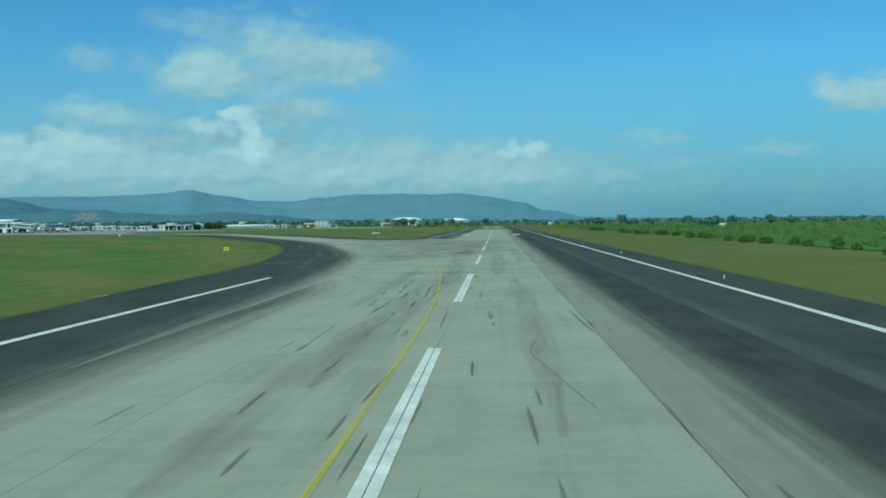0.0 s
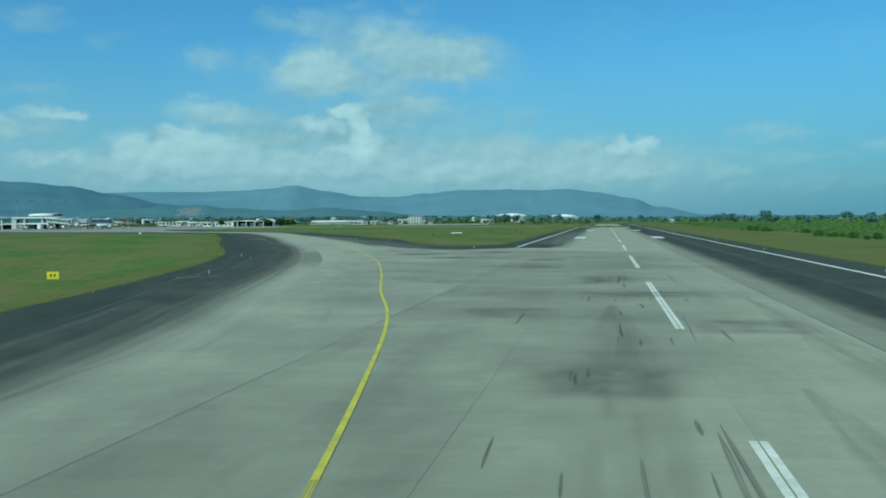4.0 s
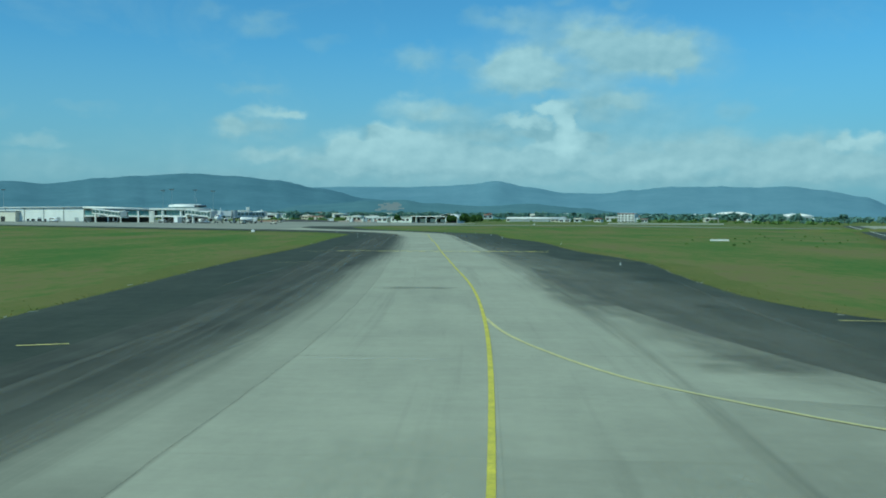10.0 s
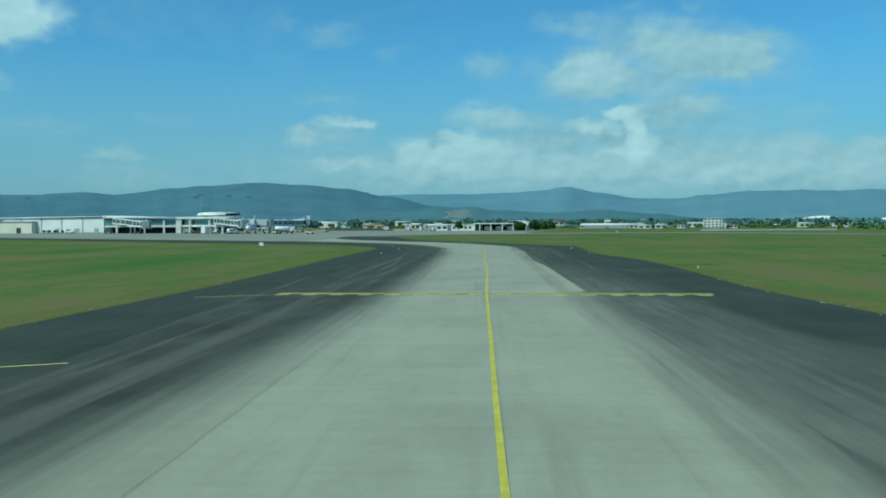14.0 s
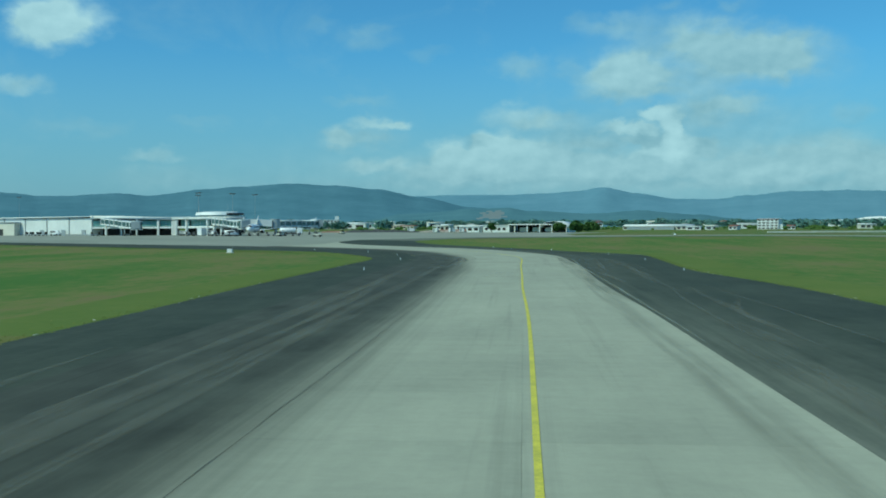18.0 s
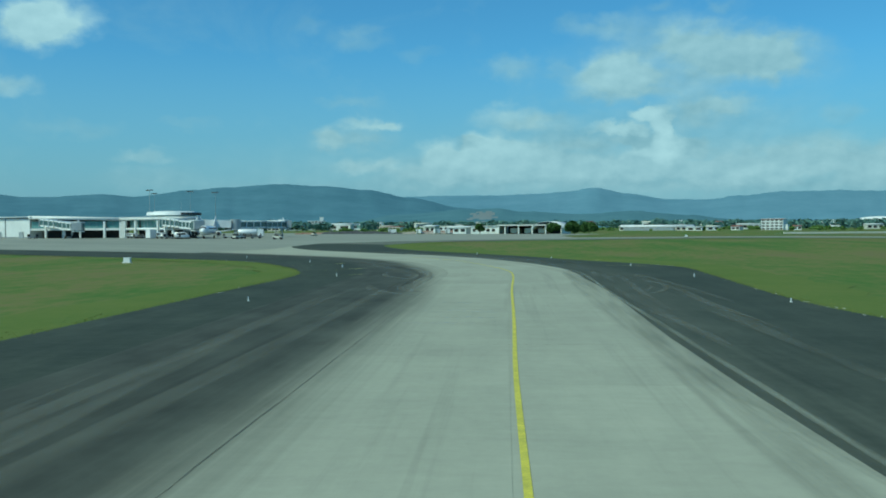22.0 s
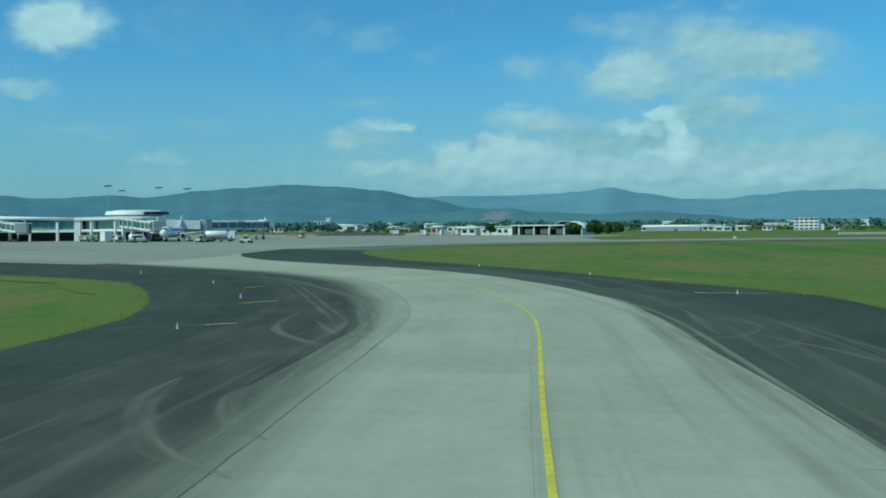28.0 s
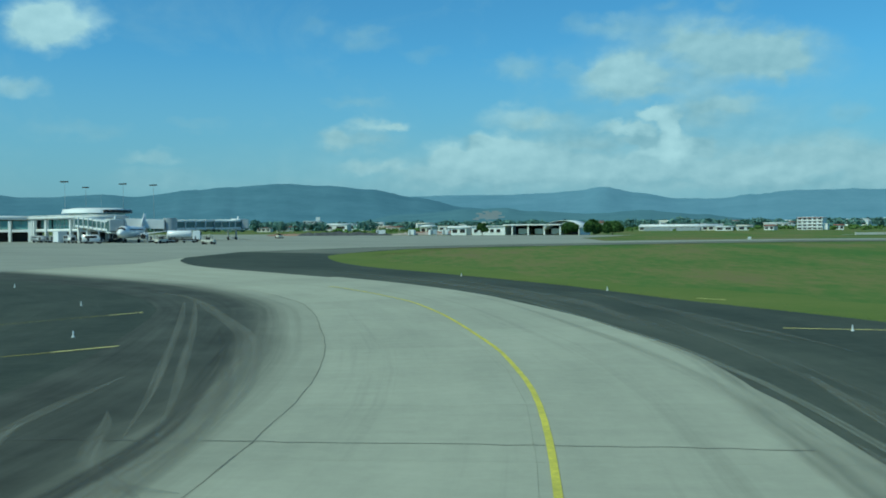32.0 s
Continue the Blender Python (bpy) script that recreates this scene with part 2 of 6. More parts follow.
def paved(name, light, dark, worn, wear, both=False, rubber=0.5, dust=None, bend=False):
    """Pavement with mottling, streaks along the line of travel (v) and dirt that grows with the distance from its middle (u)."""
    m = bpy.data.materials.new(name)
    m.use_nodes = True
    t = m.node_tree
    s = t.nodes["Principled BSDF"]
    s.inputs["Roughness"].default_value = 0.88
    s.inputs["Specular IOR Level"].default_value = 0.15
    spot = t.nodes.new("ShaderNodeTexCoord")
    lane = t.nodes.new("ShaderNodeSeparateXYZ")
    t.links.new(spot.outputs["UV"], lane.inputs[0])
    u, v = lane.outputs[0], lane.outputs[1]

    def grain(scale, su, sv, detail=5.0, rough=0.6):
        place = t.nodes.new("ShaderNodeCombineXYZ")
        t.links.new(math_node(t, "MULTIPLY", u, su), place.inputs[0])
        t.links.new(math_node(t, "MULTIPLY", v, sv), place.inputs[1])
        n = node(t, "ShaderNodeTexNoise", Scale=scale, Detail=detail, Roughness=rough)
        t.links.new(place.outputs[0], n.inputs["Vector"])
        return n.outputs[0]

    big, fine, streak, thin = grain(0.16, 1, 0.7), grain(2.2, 1, 1, 6.0, 0.75), grain(1.0, 0.55, 0.018), grain(1.0, 2.6, 0.03)
    blot = grain(0.5, 1.3, 0.25, 7.0, 0.7)
    brush = grain(0.9, 0.3, 1.5, 6.0, 0.7)
    kind = t.nodes.new("ShaderNodeObjectInfo")
    mixed = math_node(t, "ADD", math_node(t, "MULTIPLY", big, 0.34), math_node(t, "ADD", math_node(t, "MULTIPLY", fine, 0.2), math_node(t, "ADD", math_node(t, "MULTIPLY", blot, 0.28), math_node(t, "MULTIPLY", brush, 0.18))))
    mixed = math_node(t, "ADD", mixed, math_node(t, "MULTIPLY", math_node(t, "SUBTRACT", kind.outputs["Random"], 0.5), 0.07))
    ramp = t.nodes.new("ShaderNodeValToRGB")
    ramp.color_ramp.elements[0].position, ramp.color_ramp.elements[1].position = 0.36, 0.63
    ramp.color_ramp.elements[0].color, ramp.color_ramp.elements[1].color = (*dark, 1), (*light, 1)
    t.links.new(mixed, ramp.inputs[0])
    lines = node(t, "ShaderNodeMapRange", From_Min=0.54, From_Max=0.74)
    t.links.new(math_node(t, "ADD", math_node(t, "MULTIPLY", streak, 0.6), math_node(t, "MULTIPLY", thin, 0.4)), lines.inputs[0])
    far = math_node(t, "ABSOLUTE", u) if both else u
    if bend:
        # wider wear inside the last bend, and some on the outer side before it
        late = node(t, "ShaderNodeMapRange", From_Min=430.0, From_Max=485.0)
        t.links.new(v, late.inputs[0])
        early = node(t, "ShaderNodeMapRange", From_Min=350.0, From_Max=318.0)
        t.links.new(v, early.inputs[0])
        off = math_node(t, "MULTIPLY", math_node(t, "ADD", late.outputs[0], early.outputs[0]), 60.0)
        outer = math_node(t, "SUBTRACT", math_node(t, "ADD", math_node(t, "MULTIPLY", u, -1.05), 1.2), off)
        inner = node(t, "ShaderNodeMapRange", From_Min=380.0, From_Max=430.0, To_Max=2.3)
        t.links.new(v, inner.inputs[0])
        wide_part = node(t, "ShaderNodeMapRange", From_Min=285.0, From_Max=345.0, To_Min=-1.1, To_Max=-0.4)
        t.links.new(v, wide_part.inputs[0])
        opens = node(t, "ShaderNodeMapRange", From_Min=140.0, From_Max=200.0, To_Min=2.1, To_Max=1.0)
        t.links.new(v, opens.inputs[0])
        ease_off = node(t, "ShaderNodeMapRange", From_Min=522.0, From_Max=550.0, To_Max=1.9)
        t.links.new(v, ease_off.inputs[0])
        far = math_node(t, "MAXIMUM", math_node(t, "ADD", math_node(t, "ADD", far, math_node(t, "MULTIPLY", wide_part.outputs[0], opens.outputs[0])), math_node(t, "SUBTRACT", inner.outputs[0], ease_off.outputs[0])), outer)
    lane_dirt = None
    if bend:
        # the outer lane was laid apart and is dirtier, from its joint on
        outer_lane = node(t, "ShaderNodeMapRange", From_Min=6.12, From_Max=6.2)
        t.links.new(u, outer_lane.inputs[0])
        begins = node(t, "ShaderNodeMapRange", From_Min=262.0, From_Max=285.0)
        t.links.new(v, begins.inputs[0])
        ends = node(t, "ShaderNodeMapRange", From_Min=314.0, From_Max=317.0, To_Min=1.0, To_Max=0.35)
        t.links.new(v, ends.inputs[0])
        lane_dirt = math_node(t, "MULTIPLY", math_node(t, "MULTIPLY", outer_lane.outputs[0], begins.outputs[0]), math_node(t, "MULTIPLY", ends.outputs[0], 0.5))
    elif both:
        outer_lane = node(t, "ShaderNodeMapRange", From_Min=5.82, From_Max=5.88, To_Max=0.26)
        t.links.new(u, outer_lane.inputs[0])
        lane_dirt = outer_lane.outputs[0]
    edge = node(t, "ShaderNodeMapRange", From_Min=wear[0], From_Max=wear[1])
    edge.interpolation_type = "SMOOTHSTEP"
    t.links.new(math_node(t, "ADD", far, math_node(t, "MULTIPLY", math_node(t, "SUBTRACT", math_node(t, "ADD", math_node(t, "MULTIPLY", thin, 0.6), math_node(t, "MULTIPLY", blot, 0.4)), 0.5), wear[2])), edge.inputs[0])
    total = math_node(t, "MAXIMUM", math_node(t, "MULTIPLY", lines.outputs[0], rubber), math_node(t, "MULTIPLY", edge.outputs[0], wear[3]))
    if lane_dirt:
        total = math_node(t, "MAXIMUM", total, lane_dirt)
    dirty = t.nodes.new("ShaderNodeMix")
    dirty.data_type = "RGBA"
    t.links.new(total, dirty.inputs[0])
    t.links.new(ramp.outputs[0], dirty.inputs[6])
    film = t.nodes.new("ShaderNodeMix")
    film.data_type = "RGBA"
    cloudy = node(t, "ShaderNodeMapRange", From_Min=0.36, From_Max=0.68)
    t.links.new(math_node(t, "ADD", math_node(t, "MULTIPLY", grain(0.35, 1.0, 0.5, 7.0, 0.65), 0.65), math_node(t, "MULTIPLY", thin, 0.35)), cloudy.inputs[0])
    t.links.new(cloudy.outputs[0], film.inputs[0])
    film.inputs[6].default_value, film.inputs[7].default_value = (*[c * 0.72 for c in worn], 1), (*[c * 1.75 for c in worn], 1)
    t.links.new(film.outputs[2], dirty.inputs[7])
    shown = dirty.outputs[2]
    if dust:
        near = node(t, "ShaderNodeMapRange", From_Min=dust[0], From_Max=dust[1], To_Min=0.0, To_Max=1.0)
        near.interpolation_type = "SMOOTHSTEP"
        t.links.new(math_node(t, "SUBTRACT", math_node(t, "MULTIPLY", math_node(t, "SUBTRACT", streak, 0.5), 5.0), math_node(t, "ABSOLUTE", u)), near.inputs[0])
        strip = node(t, "ShaderNodeMapRange", From_Min=12.7, From_Max=13.0, To_Min=1.0, To_Max=0.25)
        t.links.new(math_node(t, "ADD", math_node(t, "ABSOLUTE", u), math_node(t, "MULTIPLY", math_node(t, "SUBTRACT", blot, 0.5), 0.8)), strip.inputs[0])
        loose = node(t, "ShaderNodeMapRange", From_Min=0.26, From_Max=0.6)
        t.links.new(math_node(t, "ADD", math_node(t, "MULTIPLY", thin, 0.5), math_node(t, "MULTIPLY", blot, 0.5)), loose.inputs[0])
        pale = t.nodes.new("ShaderNodeMix")
        pale.data_type = "RGBA"
        way_on = node(t, "ShaderNodeMapRange", From_Min=425.0, From_Max=475.0, To_Min=1.0, To_Max=0.22)
        t.links.new(v, way_on.inputs[0])
        t.links.new(math_node(t, "MULTIPLY", math_node(t, "MULTIPLY", math_node(t, "MULTIPLY", near.outputs[0], strip.outputs[0]), loose.outputs[0]), math_node(t, "MULTIPLY", way_on.outputs[0], dust[2])), pale.inputs[0])
        t.links.new(shown, pale.inputs[6])
        pale.inputs[7].default_value = (0.19, 0.20, 0.16, 1)
        shown = pale.outputs[2]
    t.links.new(shown, s.inputs["Base Color"])
    relief = node(t, "ShaderNodeBump", Strength=0.2, Distance=0.02)
    t.links.new(fine, relief.inputs["Height"])
    t.links.new(relief.outputs[0], s.inputs["Normal"])
    return m


def leafy(name, low, high):
    """Foliage whose leaves differ one from another."""
    m = bpy.data.materials.new(name)
    m.use_nodes = True
    t = m.node_tree
    s = t.nodes["Principled BSDF"]
    s.inputs["Roughness"].default_value, s.inputs["Specular IOR Level"].default_value = 0.75, 0.2
    each = t.nodes.new("ShaderNodeNewGeometry")
    ramp = t.nodes.new("ShaderNodeValToRGB")
    ramp.color_ramp.elements[0].color, ramp.color_ramp.elements[1].color = (*low, 1), (*high, 1)
    t.links.new(each.outputs["Random Per Island"], ramp.inputs[0])
    t.links.new(ramp.outputs[0], s.inputs["Base Color"])
    return m


def faint(name, colour, share, streaky=True):
    """A thin, patchy film, fading to its sides (u), that shows the surface under it."""
    m = surface(name, colour, colour, 0.5, 0.9)
    t = m.node_tree
    spot = t.nodes.new("ShaderNodeTexCoord")
    lane = t.nodes.new("ShaderNodeSeparateXYZ")
    t.links.new(spot.outputs["UV"], lane.inputs[0])
    place = t.nodes.new("ShaderNodeCombineXYZ")
    t.links.new(math_node(t, "MULTIPLY", lane.outputs[0], 2.2 if streaky else 1.0), place.inputs[0])
    t.links.new(math_node(t, "MULTIPLY", lane.outputs[1], 0.06 if streaky else 1.0), place.inputs[1])
    t.links.new(math_node(t, "MULTIPLY", t.nodes.new("ShaderNodeObjectInfo").outputs["Random"], 60.0), place.inputs[2])
    n = node(t, "ShaderNodeTexNoise", Scale=2.0, Detail=6.0, Roughness=0.6)
    t.links.new(place.outputs[0], n.inputs["Vector"])
    r = node(t, "ShaderNodeMapRange", From_Min=0.3, From_Max=0.7, To_Max=share)
    t.links.new(n.outputs[0], r.inputs[0])
    if not streaky:
        ends = node(t, "ShaderNodeMapRange", From_Min=1.0, From_Max=0.55)
        t.links.new(math_node(t, "ABSOLUTE", math_node(t, "SUBTRACT", math_node(t, "MULTIPLY", lane.outputs[1], 2.0), 1.0)), ends.inputs[0])
        n.inputs["Scale"].default_value = 3.0
    off = math_node(t, "SUBTRACT", math_node(t, "MULTIPLY", lane.outputs[0], 2.0), 1.0)
    soft = node(t, "ShaderNodeMapRange", From_Min=1.0, From_Max=0.35)
    soft.interpolation_type = "SMOOTHSTEP"
    t.links.new(math_node(t, "ABSOLUTE", off), soft.inputs[0])
    cover = math_node(t, "MULTIPLY", r.outputs[0], soft.outputs[0])
    if not streaky:
        cover = math_node(t, "MULTIPLY", cover, ends.outputs[0])
    t.links.new(cover, t.nodes["Principled BSDF"].inputs["Alpha"])
    return m


CONCRETE = paved("runway concrete", (0.385, 0.395, 0.305), (0.265, 0.275, 0.215), (0.043, 0.048, 0.039), (5.9, 9.6, 4.0, 1.0), True, 0.36)
TAXI = paved("taxiway concrete", (0.395, 0.405, 0.315), (0.28, 0.29, 0.23), (0.053, 0.058, 0.047), (5.7, 10.2, 3.8, 1.0), False, 0.32, None, True)
ASPHALT = paved("asphalt", (0.076, 0.088, 0.067), (0.029, 0.038, 0.030), (0.10, 0.11, 0.085), (500, 600, 1, 0), False, 0.25, (-14.5, -7.0, 0.95))
APRON = surface("apron concrete", (0.20, 0.208, 0.165), (0.30, 0.308, 0.245), 0.03, 0.85, grain=6, stretch=(0.5, 1.6, 1.0, -10))
GRASS = surface("grass", (0.074, 0.144, 0.034), (0.15, 0.16, 0.056), 0.034, 0.95, 0.5, grain=14, mid=(0.11, 0.154, 0.043), spec=0.05, stretch=(0.6, 1.9, 1.0, 24))
GRASS.node_tree.nodes["Mapping"].vector_type = "TEXTURE"
stops = GRASS.node_tree.nodes["Color Ramp"].color_ramp.elements
for stop, where in zip(stops, (0.415, 0.485, 0.545)):
    stop.position = where
stops.new(0.62).color = (0.16, 0.143, 0.066, 1)
JOINT = surface("joint filler", (0.05, 0.055, 0.048), (0.11, 0.115, 0.095), 0.8, 0.9)
YELLOW = surface("yellow paint", (0.40, 0.37, 0.06), (0.70, 0.62, 0.07), 1.2, 0.7, grain=8)
OLD_YELLOW = surface("faded yellow paint", (0.60, 0.55, 0.18), (0.88, 0.80, 0.28), 1.6, 0.8, grain=7)
WHITE_LINE = surface("white road paint", (0.50, 0.51, 0.45), (0.86, 0.87, 0.78), 0.9, 0.7, grain=9)
WHITE = surface("white wall paint", (0.62, 0.65, 0.64), (0.80, 0.82, 0.80), 0.12, 0.6, grain=7)
CREAM = surface("cream wall paint", (0.55, 0.54, 0.46), (0.70, 0.69, 0.60), 0.15, 0.7)
GREY_METAL = surface("grey painted metal", (0.30, 0.33, 0.34), (0.44, 0.47, 0.48), 0.6, 0.45, metal=0.3)
# near-black: carries the shade inside open bays, also used for dark metal parts
DARK = surface("dark shaded interior", (0.025, 0.03, 0.032), (0.06, 0.065, 0.065), 0.3, 0.9)
GLASS = surface("dark blue-green glazing", (0.13, 0.27, 0.265), (0.19, 0.36, 0.35), 0.2, 0.14)
BRIDGE_GLASS = surface("pale grey-green glazing", (0.05, 0.10, 0.10), (0.10, 0.165, 0.165), 0.3, 0.2)
RUBBER = surface("black tyre rubber", (0.015, 0.015, 0.016), (0.03, 0.03, 0.03), 2.0, 0.8)
CLEAN_WHITE = surface("glossy white paint", (0.72, 0.74, 0.75), (0.82, 0.84, 0.84), 0.3, 0.25)
BLUE = surface("blue lens", (0.55, 0.61, 0.68), (0.62, 0.68, 0.74), 2.0, 0.2)
SIGN_YELLOW = surface("yellow sign face", (0.75, 0.62, 0.03), (0.85, 0.72, 0.05), 1.0, 0.5)
BLACK = surface("black lettering", (0.01, 0.01, 0.01), (0.02, 0.02, 0.02), 2.0, 0.6)
EARTH = surface("red-brown earth", (0.16, 0.085, 0.055), (0.34, 0.22, 0.16), 0.08, 0.95, 0.4, grain=8)
# earth colour greyed towards the foothill tone, with distance haze painted in
SCAR = surface("hazy bare earth", (0.15, 0.195, 0.20), (0.195, 0.21, 0.20), 0.03, 0.95, grain=6)
RUBBLE = surface("dark rubble", (0.03, 0.036, 0.04), (0.10, 0.10, 0.10), 0.4, 0.95, 0.5, grain=6)
SAND = surface("pale sand", (0.22, 0.19, 0.16), (0.42, 0.37, 0.32), 0.3, 0.95, 0.5, grain=6)
ROOF_RED = surface("rusty red roof sheet", (0.20, 0.07, 0.05), (0.34, 0.15, 0.11), 0.3, 0.7)
BARK = surface("grey-brown bark", (0.06, 0.05, 0.035), (0.14, 0.11, 0.08), 2.0, 0.9, 0.5)
# haze of distance is mixed into the hills' base colours, most in the far range
HAZE_FOREST = surface("near hill forest with haze mixed in", (0.082, 0.17, 0.22), (0.116, 0.221, 0.275), 0.006, 1.0, grain=9, spec=0.0)
HAZE_FOREST_LOW = surface("foothill forest with haze mixed in", (0.083, 0.17, 0.207), (0.12, 0.22, 0.25), 0.008, 1.0, grain=9, spec=0.0)
HAZE_FOREST_FAR = surface("far hill forest with more haze mixed in", (0.124, 0.238, 0.302), (0.16, 0.284, 0.356), 0.005, 1.0, grain=9, spec=0.0)
REED_BED = surface("reed bed", (0.062, 0.13, 0.03), (0.115, 0.19, 0.05), 0.05, 0.95, 0.6, grain=18, spec=0.05)
LEAF = leafy("tree leaves", (0.025, 0.065, 0.016), (0.085, 0.155, 0.04))
SCRUB = leafy("scrub leaves", (0.10, 0.185, 0.048), (0.145, 0.225, 0.06))
BLADE = leafy("grass blades", (0.10, 0.15, 0.022), (0.20, 0.19, 0.05))
CHIP = surface("broken pavement", (0.26, 0.27, 0.22), (0.40, 0.41, 0.34), 1.0, 0.9)
LUSH = surface("fresh grass", (0.098, 0.146, 0.036), (0.14, 0.17, 0.048), 0.1, 0.95, 0.5, grain=14, spec=0.05)
DRY = surface("dry grass", (0.102, 0.134, 0.036), (0.158, 0.156, 0.057), 0.08, 0.95, 0.5, grain=16, spec=0.05)
# leaves made paler and bluer than LEAF: the haze of distance is in the colour
HAZE_WOODS = leafy("distant leaves with haze mixed in", (0.10, 0.195, 0.175), (0.15, 0.255, 0.215))
SCUFF = faint("pale tyre scuff", (0.20, 0.21, 0.17), 0.42)
PALE_YELLOW = surface("bleached yellow paint", (0.42, 0.41, 0.22), (0.62, 0.58, 0.26), 1.4, 0.8, grain=8)
FADED = faint("worn yellow paint", (0.62, 0.54, 0.06), 1.0)
SMUDGE = faint("rubber smudge", (0.08, 0.085, 0.07), 0.2)
BOLD = faint("pale tyre track", (0.25, 0.26, 0.21), 0.5)
DUST = faint("pale dust", (0.44, 0.46, 0.37), 0.5)
SKID = faint("black rubber mark", (0.05, 0.055, 0.048), 0.62)


# ---- ground ----
def ease(v):
    v = min(1.0, max(0.0, v))
    return v * v * (3 - 2 * v)


def land(x, y):
    """Height of the ground: level on the runway, rising gently to the terminal, with a hollow in the grass."""
    u = -0.5 * (x + 130) + 0.86 * (y - 490)
    hollow = 1.2 * ease((-46 - 0.4 * max(0.0, y - 195) - x) / 10) * math.exp(-((x + 62) / 22) ** 2 - ((y - 192) / 50) ** 2)
    return 1.25 * ease(u / 170) * ease((-40 - x) / 110) - hollow


def curve(points, count):
    """Even steps along a smooth line through the points."""
    p = [Vector(q) for q in points]
    p = [2 * p[0] - p[1]] + p + [2 * p[-1] - p[-2]]
    fine = []
    for i in range(1, len(p) - 2):
        for k in range(24):
            s = k / 24
            fine.append(0.5 * (2 * p[i] + (p[i + 1] - p[i - 1]) * s + (2 * p[i - 1] - 5 * p[i] + 4 * p[i + 1] - p[i + 2]) * s * s + (3 * p[i] - p[i - 1] - 3 * p[i + 1] + p[i + 2]) * s ** 3))
    fine.append(p[-2])
    run = [0.0]
    for a, b in zip(fine, fine[1:]):
        run.append(run[-1] + (b - a).length)
    out, k = [], 0
    for i in range(count):
        want = run[-1] * i / (count - 1)
        while k < len(run) - 2 and run[k + 1] < want:
            k += 1
        s = (want - run[k]) / max(run[k + 1] - run[k], 1e-9)
        out.append(fine[k].lerp(fine[k + 1], s))
    return out


def sheet(name, side_a, side_b, lift, material, across=6, parent=None):
    """A surface that lies on the land between two lines of equal count."""
    verts, faces, n = [], [], len(side_a)
    for a, b in zip(side_a, side_b):
        for j in range(across + 1):
            q = Vector(a).lerp(Vector(b), j / across)
            verts.append((q.x, q.y, land(q.x, q.y) + lift))
    w = across + 1
    for i in range(n - 1):
        for j in range(across):
            faces.append((i * w + j, i * w + j + 1, (i + 1) * w + j + 1, (i + 1) * w + j))
    me = bpy.data.meshes.new(name)
    me.from_pydata(verts, [], faces)
    me.materials.append(material)
    run = [0.0]
    for a, b in zip(side_a, side_a[1:]):
        run.append(run[-1] + (Vector(b) - Vector(a)).length)
    layer = me.uv_layers.new(name="lane")
    layer.data.foreach_set("uv", [c for loop in me.loops for c in ((loop.vertex_index % w) / across, run[loop.vertex_index // w])])
    me.update()
    if me.polygons[0].normal.z < 0:
        me.flip_normals()
    ob = new(name, me)
    if parent:
        ob.parent = parent
    return ob


def map_lanes(me, of):
    """Writes of(x, y), the place across and along the pavement, as the mesh's UV map."""
    at = [of(v.co.x, v.co.y) for v in me.vertices]
    layer = me.uv_layers.new(name="lane")
    flat_list = [c for loop in me.loops for c in at[loop.vertex_index]]
    layer.data.foreach_set("uv", flat_list)


def paving(name, outline, lift, material, parent, of, cell=12.0):
    """A surface inside an outline, cut into cells so that it follows the land."""
    pts = [Vector((p[0], p[1], 0)) for p in outline]
    bm = bmesh.new()
    vs = [bm.verts.new(p) for p in pts]
    for tri in tessellate_polygon([pts]):
        bm.faces.new([vs[i] for i in tri])
    for axis in (0, 1):
        low, high = min(p[axis] for p in pts), max(p[axis] for p in pts)
        c = math.ceil(low / cell) * cell
        while c < high:
            spot, normal = [0, 0, 0], [0, 0, 0]
            spot[axis], normal[axis] = c, 1
            bmesh.ops.bisect_plane(bm, geom=bm.verts[:] + bm.edges[:] + bm.faces[:], dist=1e-4, plane_co=spot, plane_no=normal)
            c += cell
    for v in bm.verts:
        v.co.z = land(v.co.x, v.co.y) + lift
    bmesh.ops.recalc_face_normals(bm, faces=bm.faces)
    me = bpy.data.meshes.new(name)
    bm.to_mesh(me)
    bm.free()
    if sum(p.normal.z * p.area for p in me.polygons) < 0:
        me.flip_normals()
    me.materials.append(material)
    if of:
        map_lanes(me, of)
    ob = new(name, me)
    ob.parent = parent
    return ob


def offset(line, d):
    """The line moved d metres to its left."""
    out = []
    for i, p in enumerate(line):
        q = line[min(i + 1, len(line) - 1)] - line[max(i - 1, 0)]
        q.normalize()
        out.append(p + Vector((-q.y, q.x)) * d)
    return out


def ground():
    xs = sorted([-46, -58, -70, -4900, -3500, -2500, -1800, -1300, -1000, -800] + list(range(-700, 301, 12)) + [400, 600, 900, 1400, 2200, 3500, 4900])
    ys = [-3500, -1500, -600, -300, -150] + list(range(-60, 1001, 12)) + [1150, 1400, 1800, 2500, 3500, 4900]
    verts = [(x, y, land(x, y) - 0.05 + 0.05 * noise.noise(Vector((x * 0.05, y * 0.05, 0)))) for y in ys for x in xs]
    w = len(xs)
    faces = [(j * w + i, j * w + i + 1, (j + 1) * w + i + 1, (j + 1) * w + i) for j in range(len(ys) - 1) for i in range(w - 1)]
    me = bpy.data.meshes.new("ground")
    me.from_pydata(verts, [], faces)
    me.materials.append(GRASS)
    return tagged(new("ground", me), "flat green and straw-coloured mown airfield grass", "ground", kind="structure")


ground()

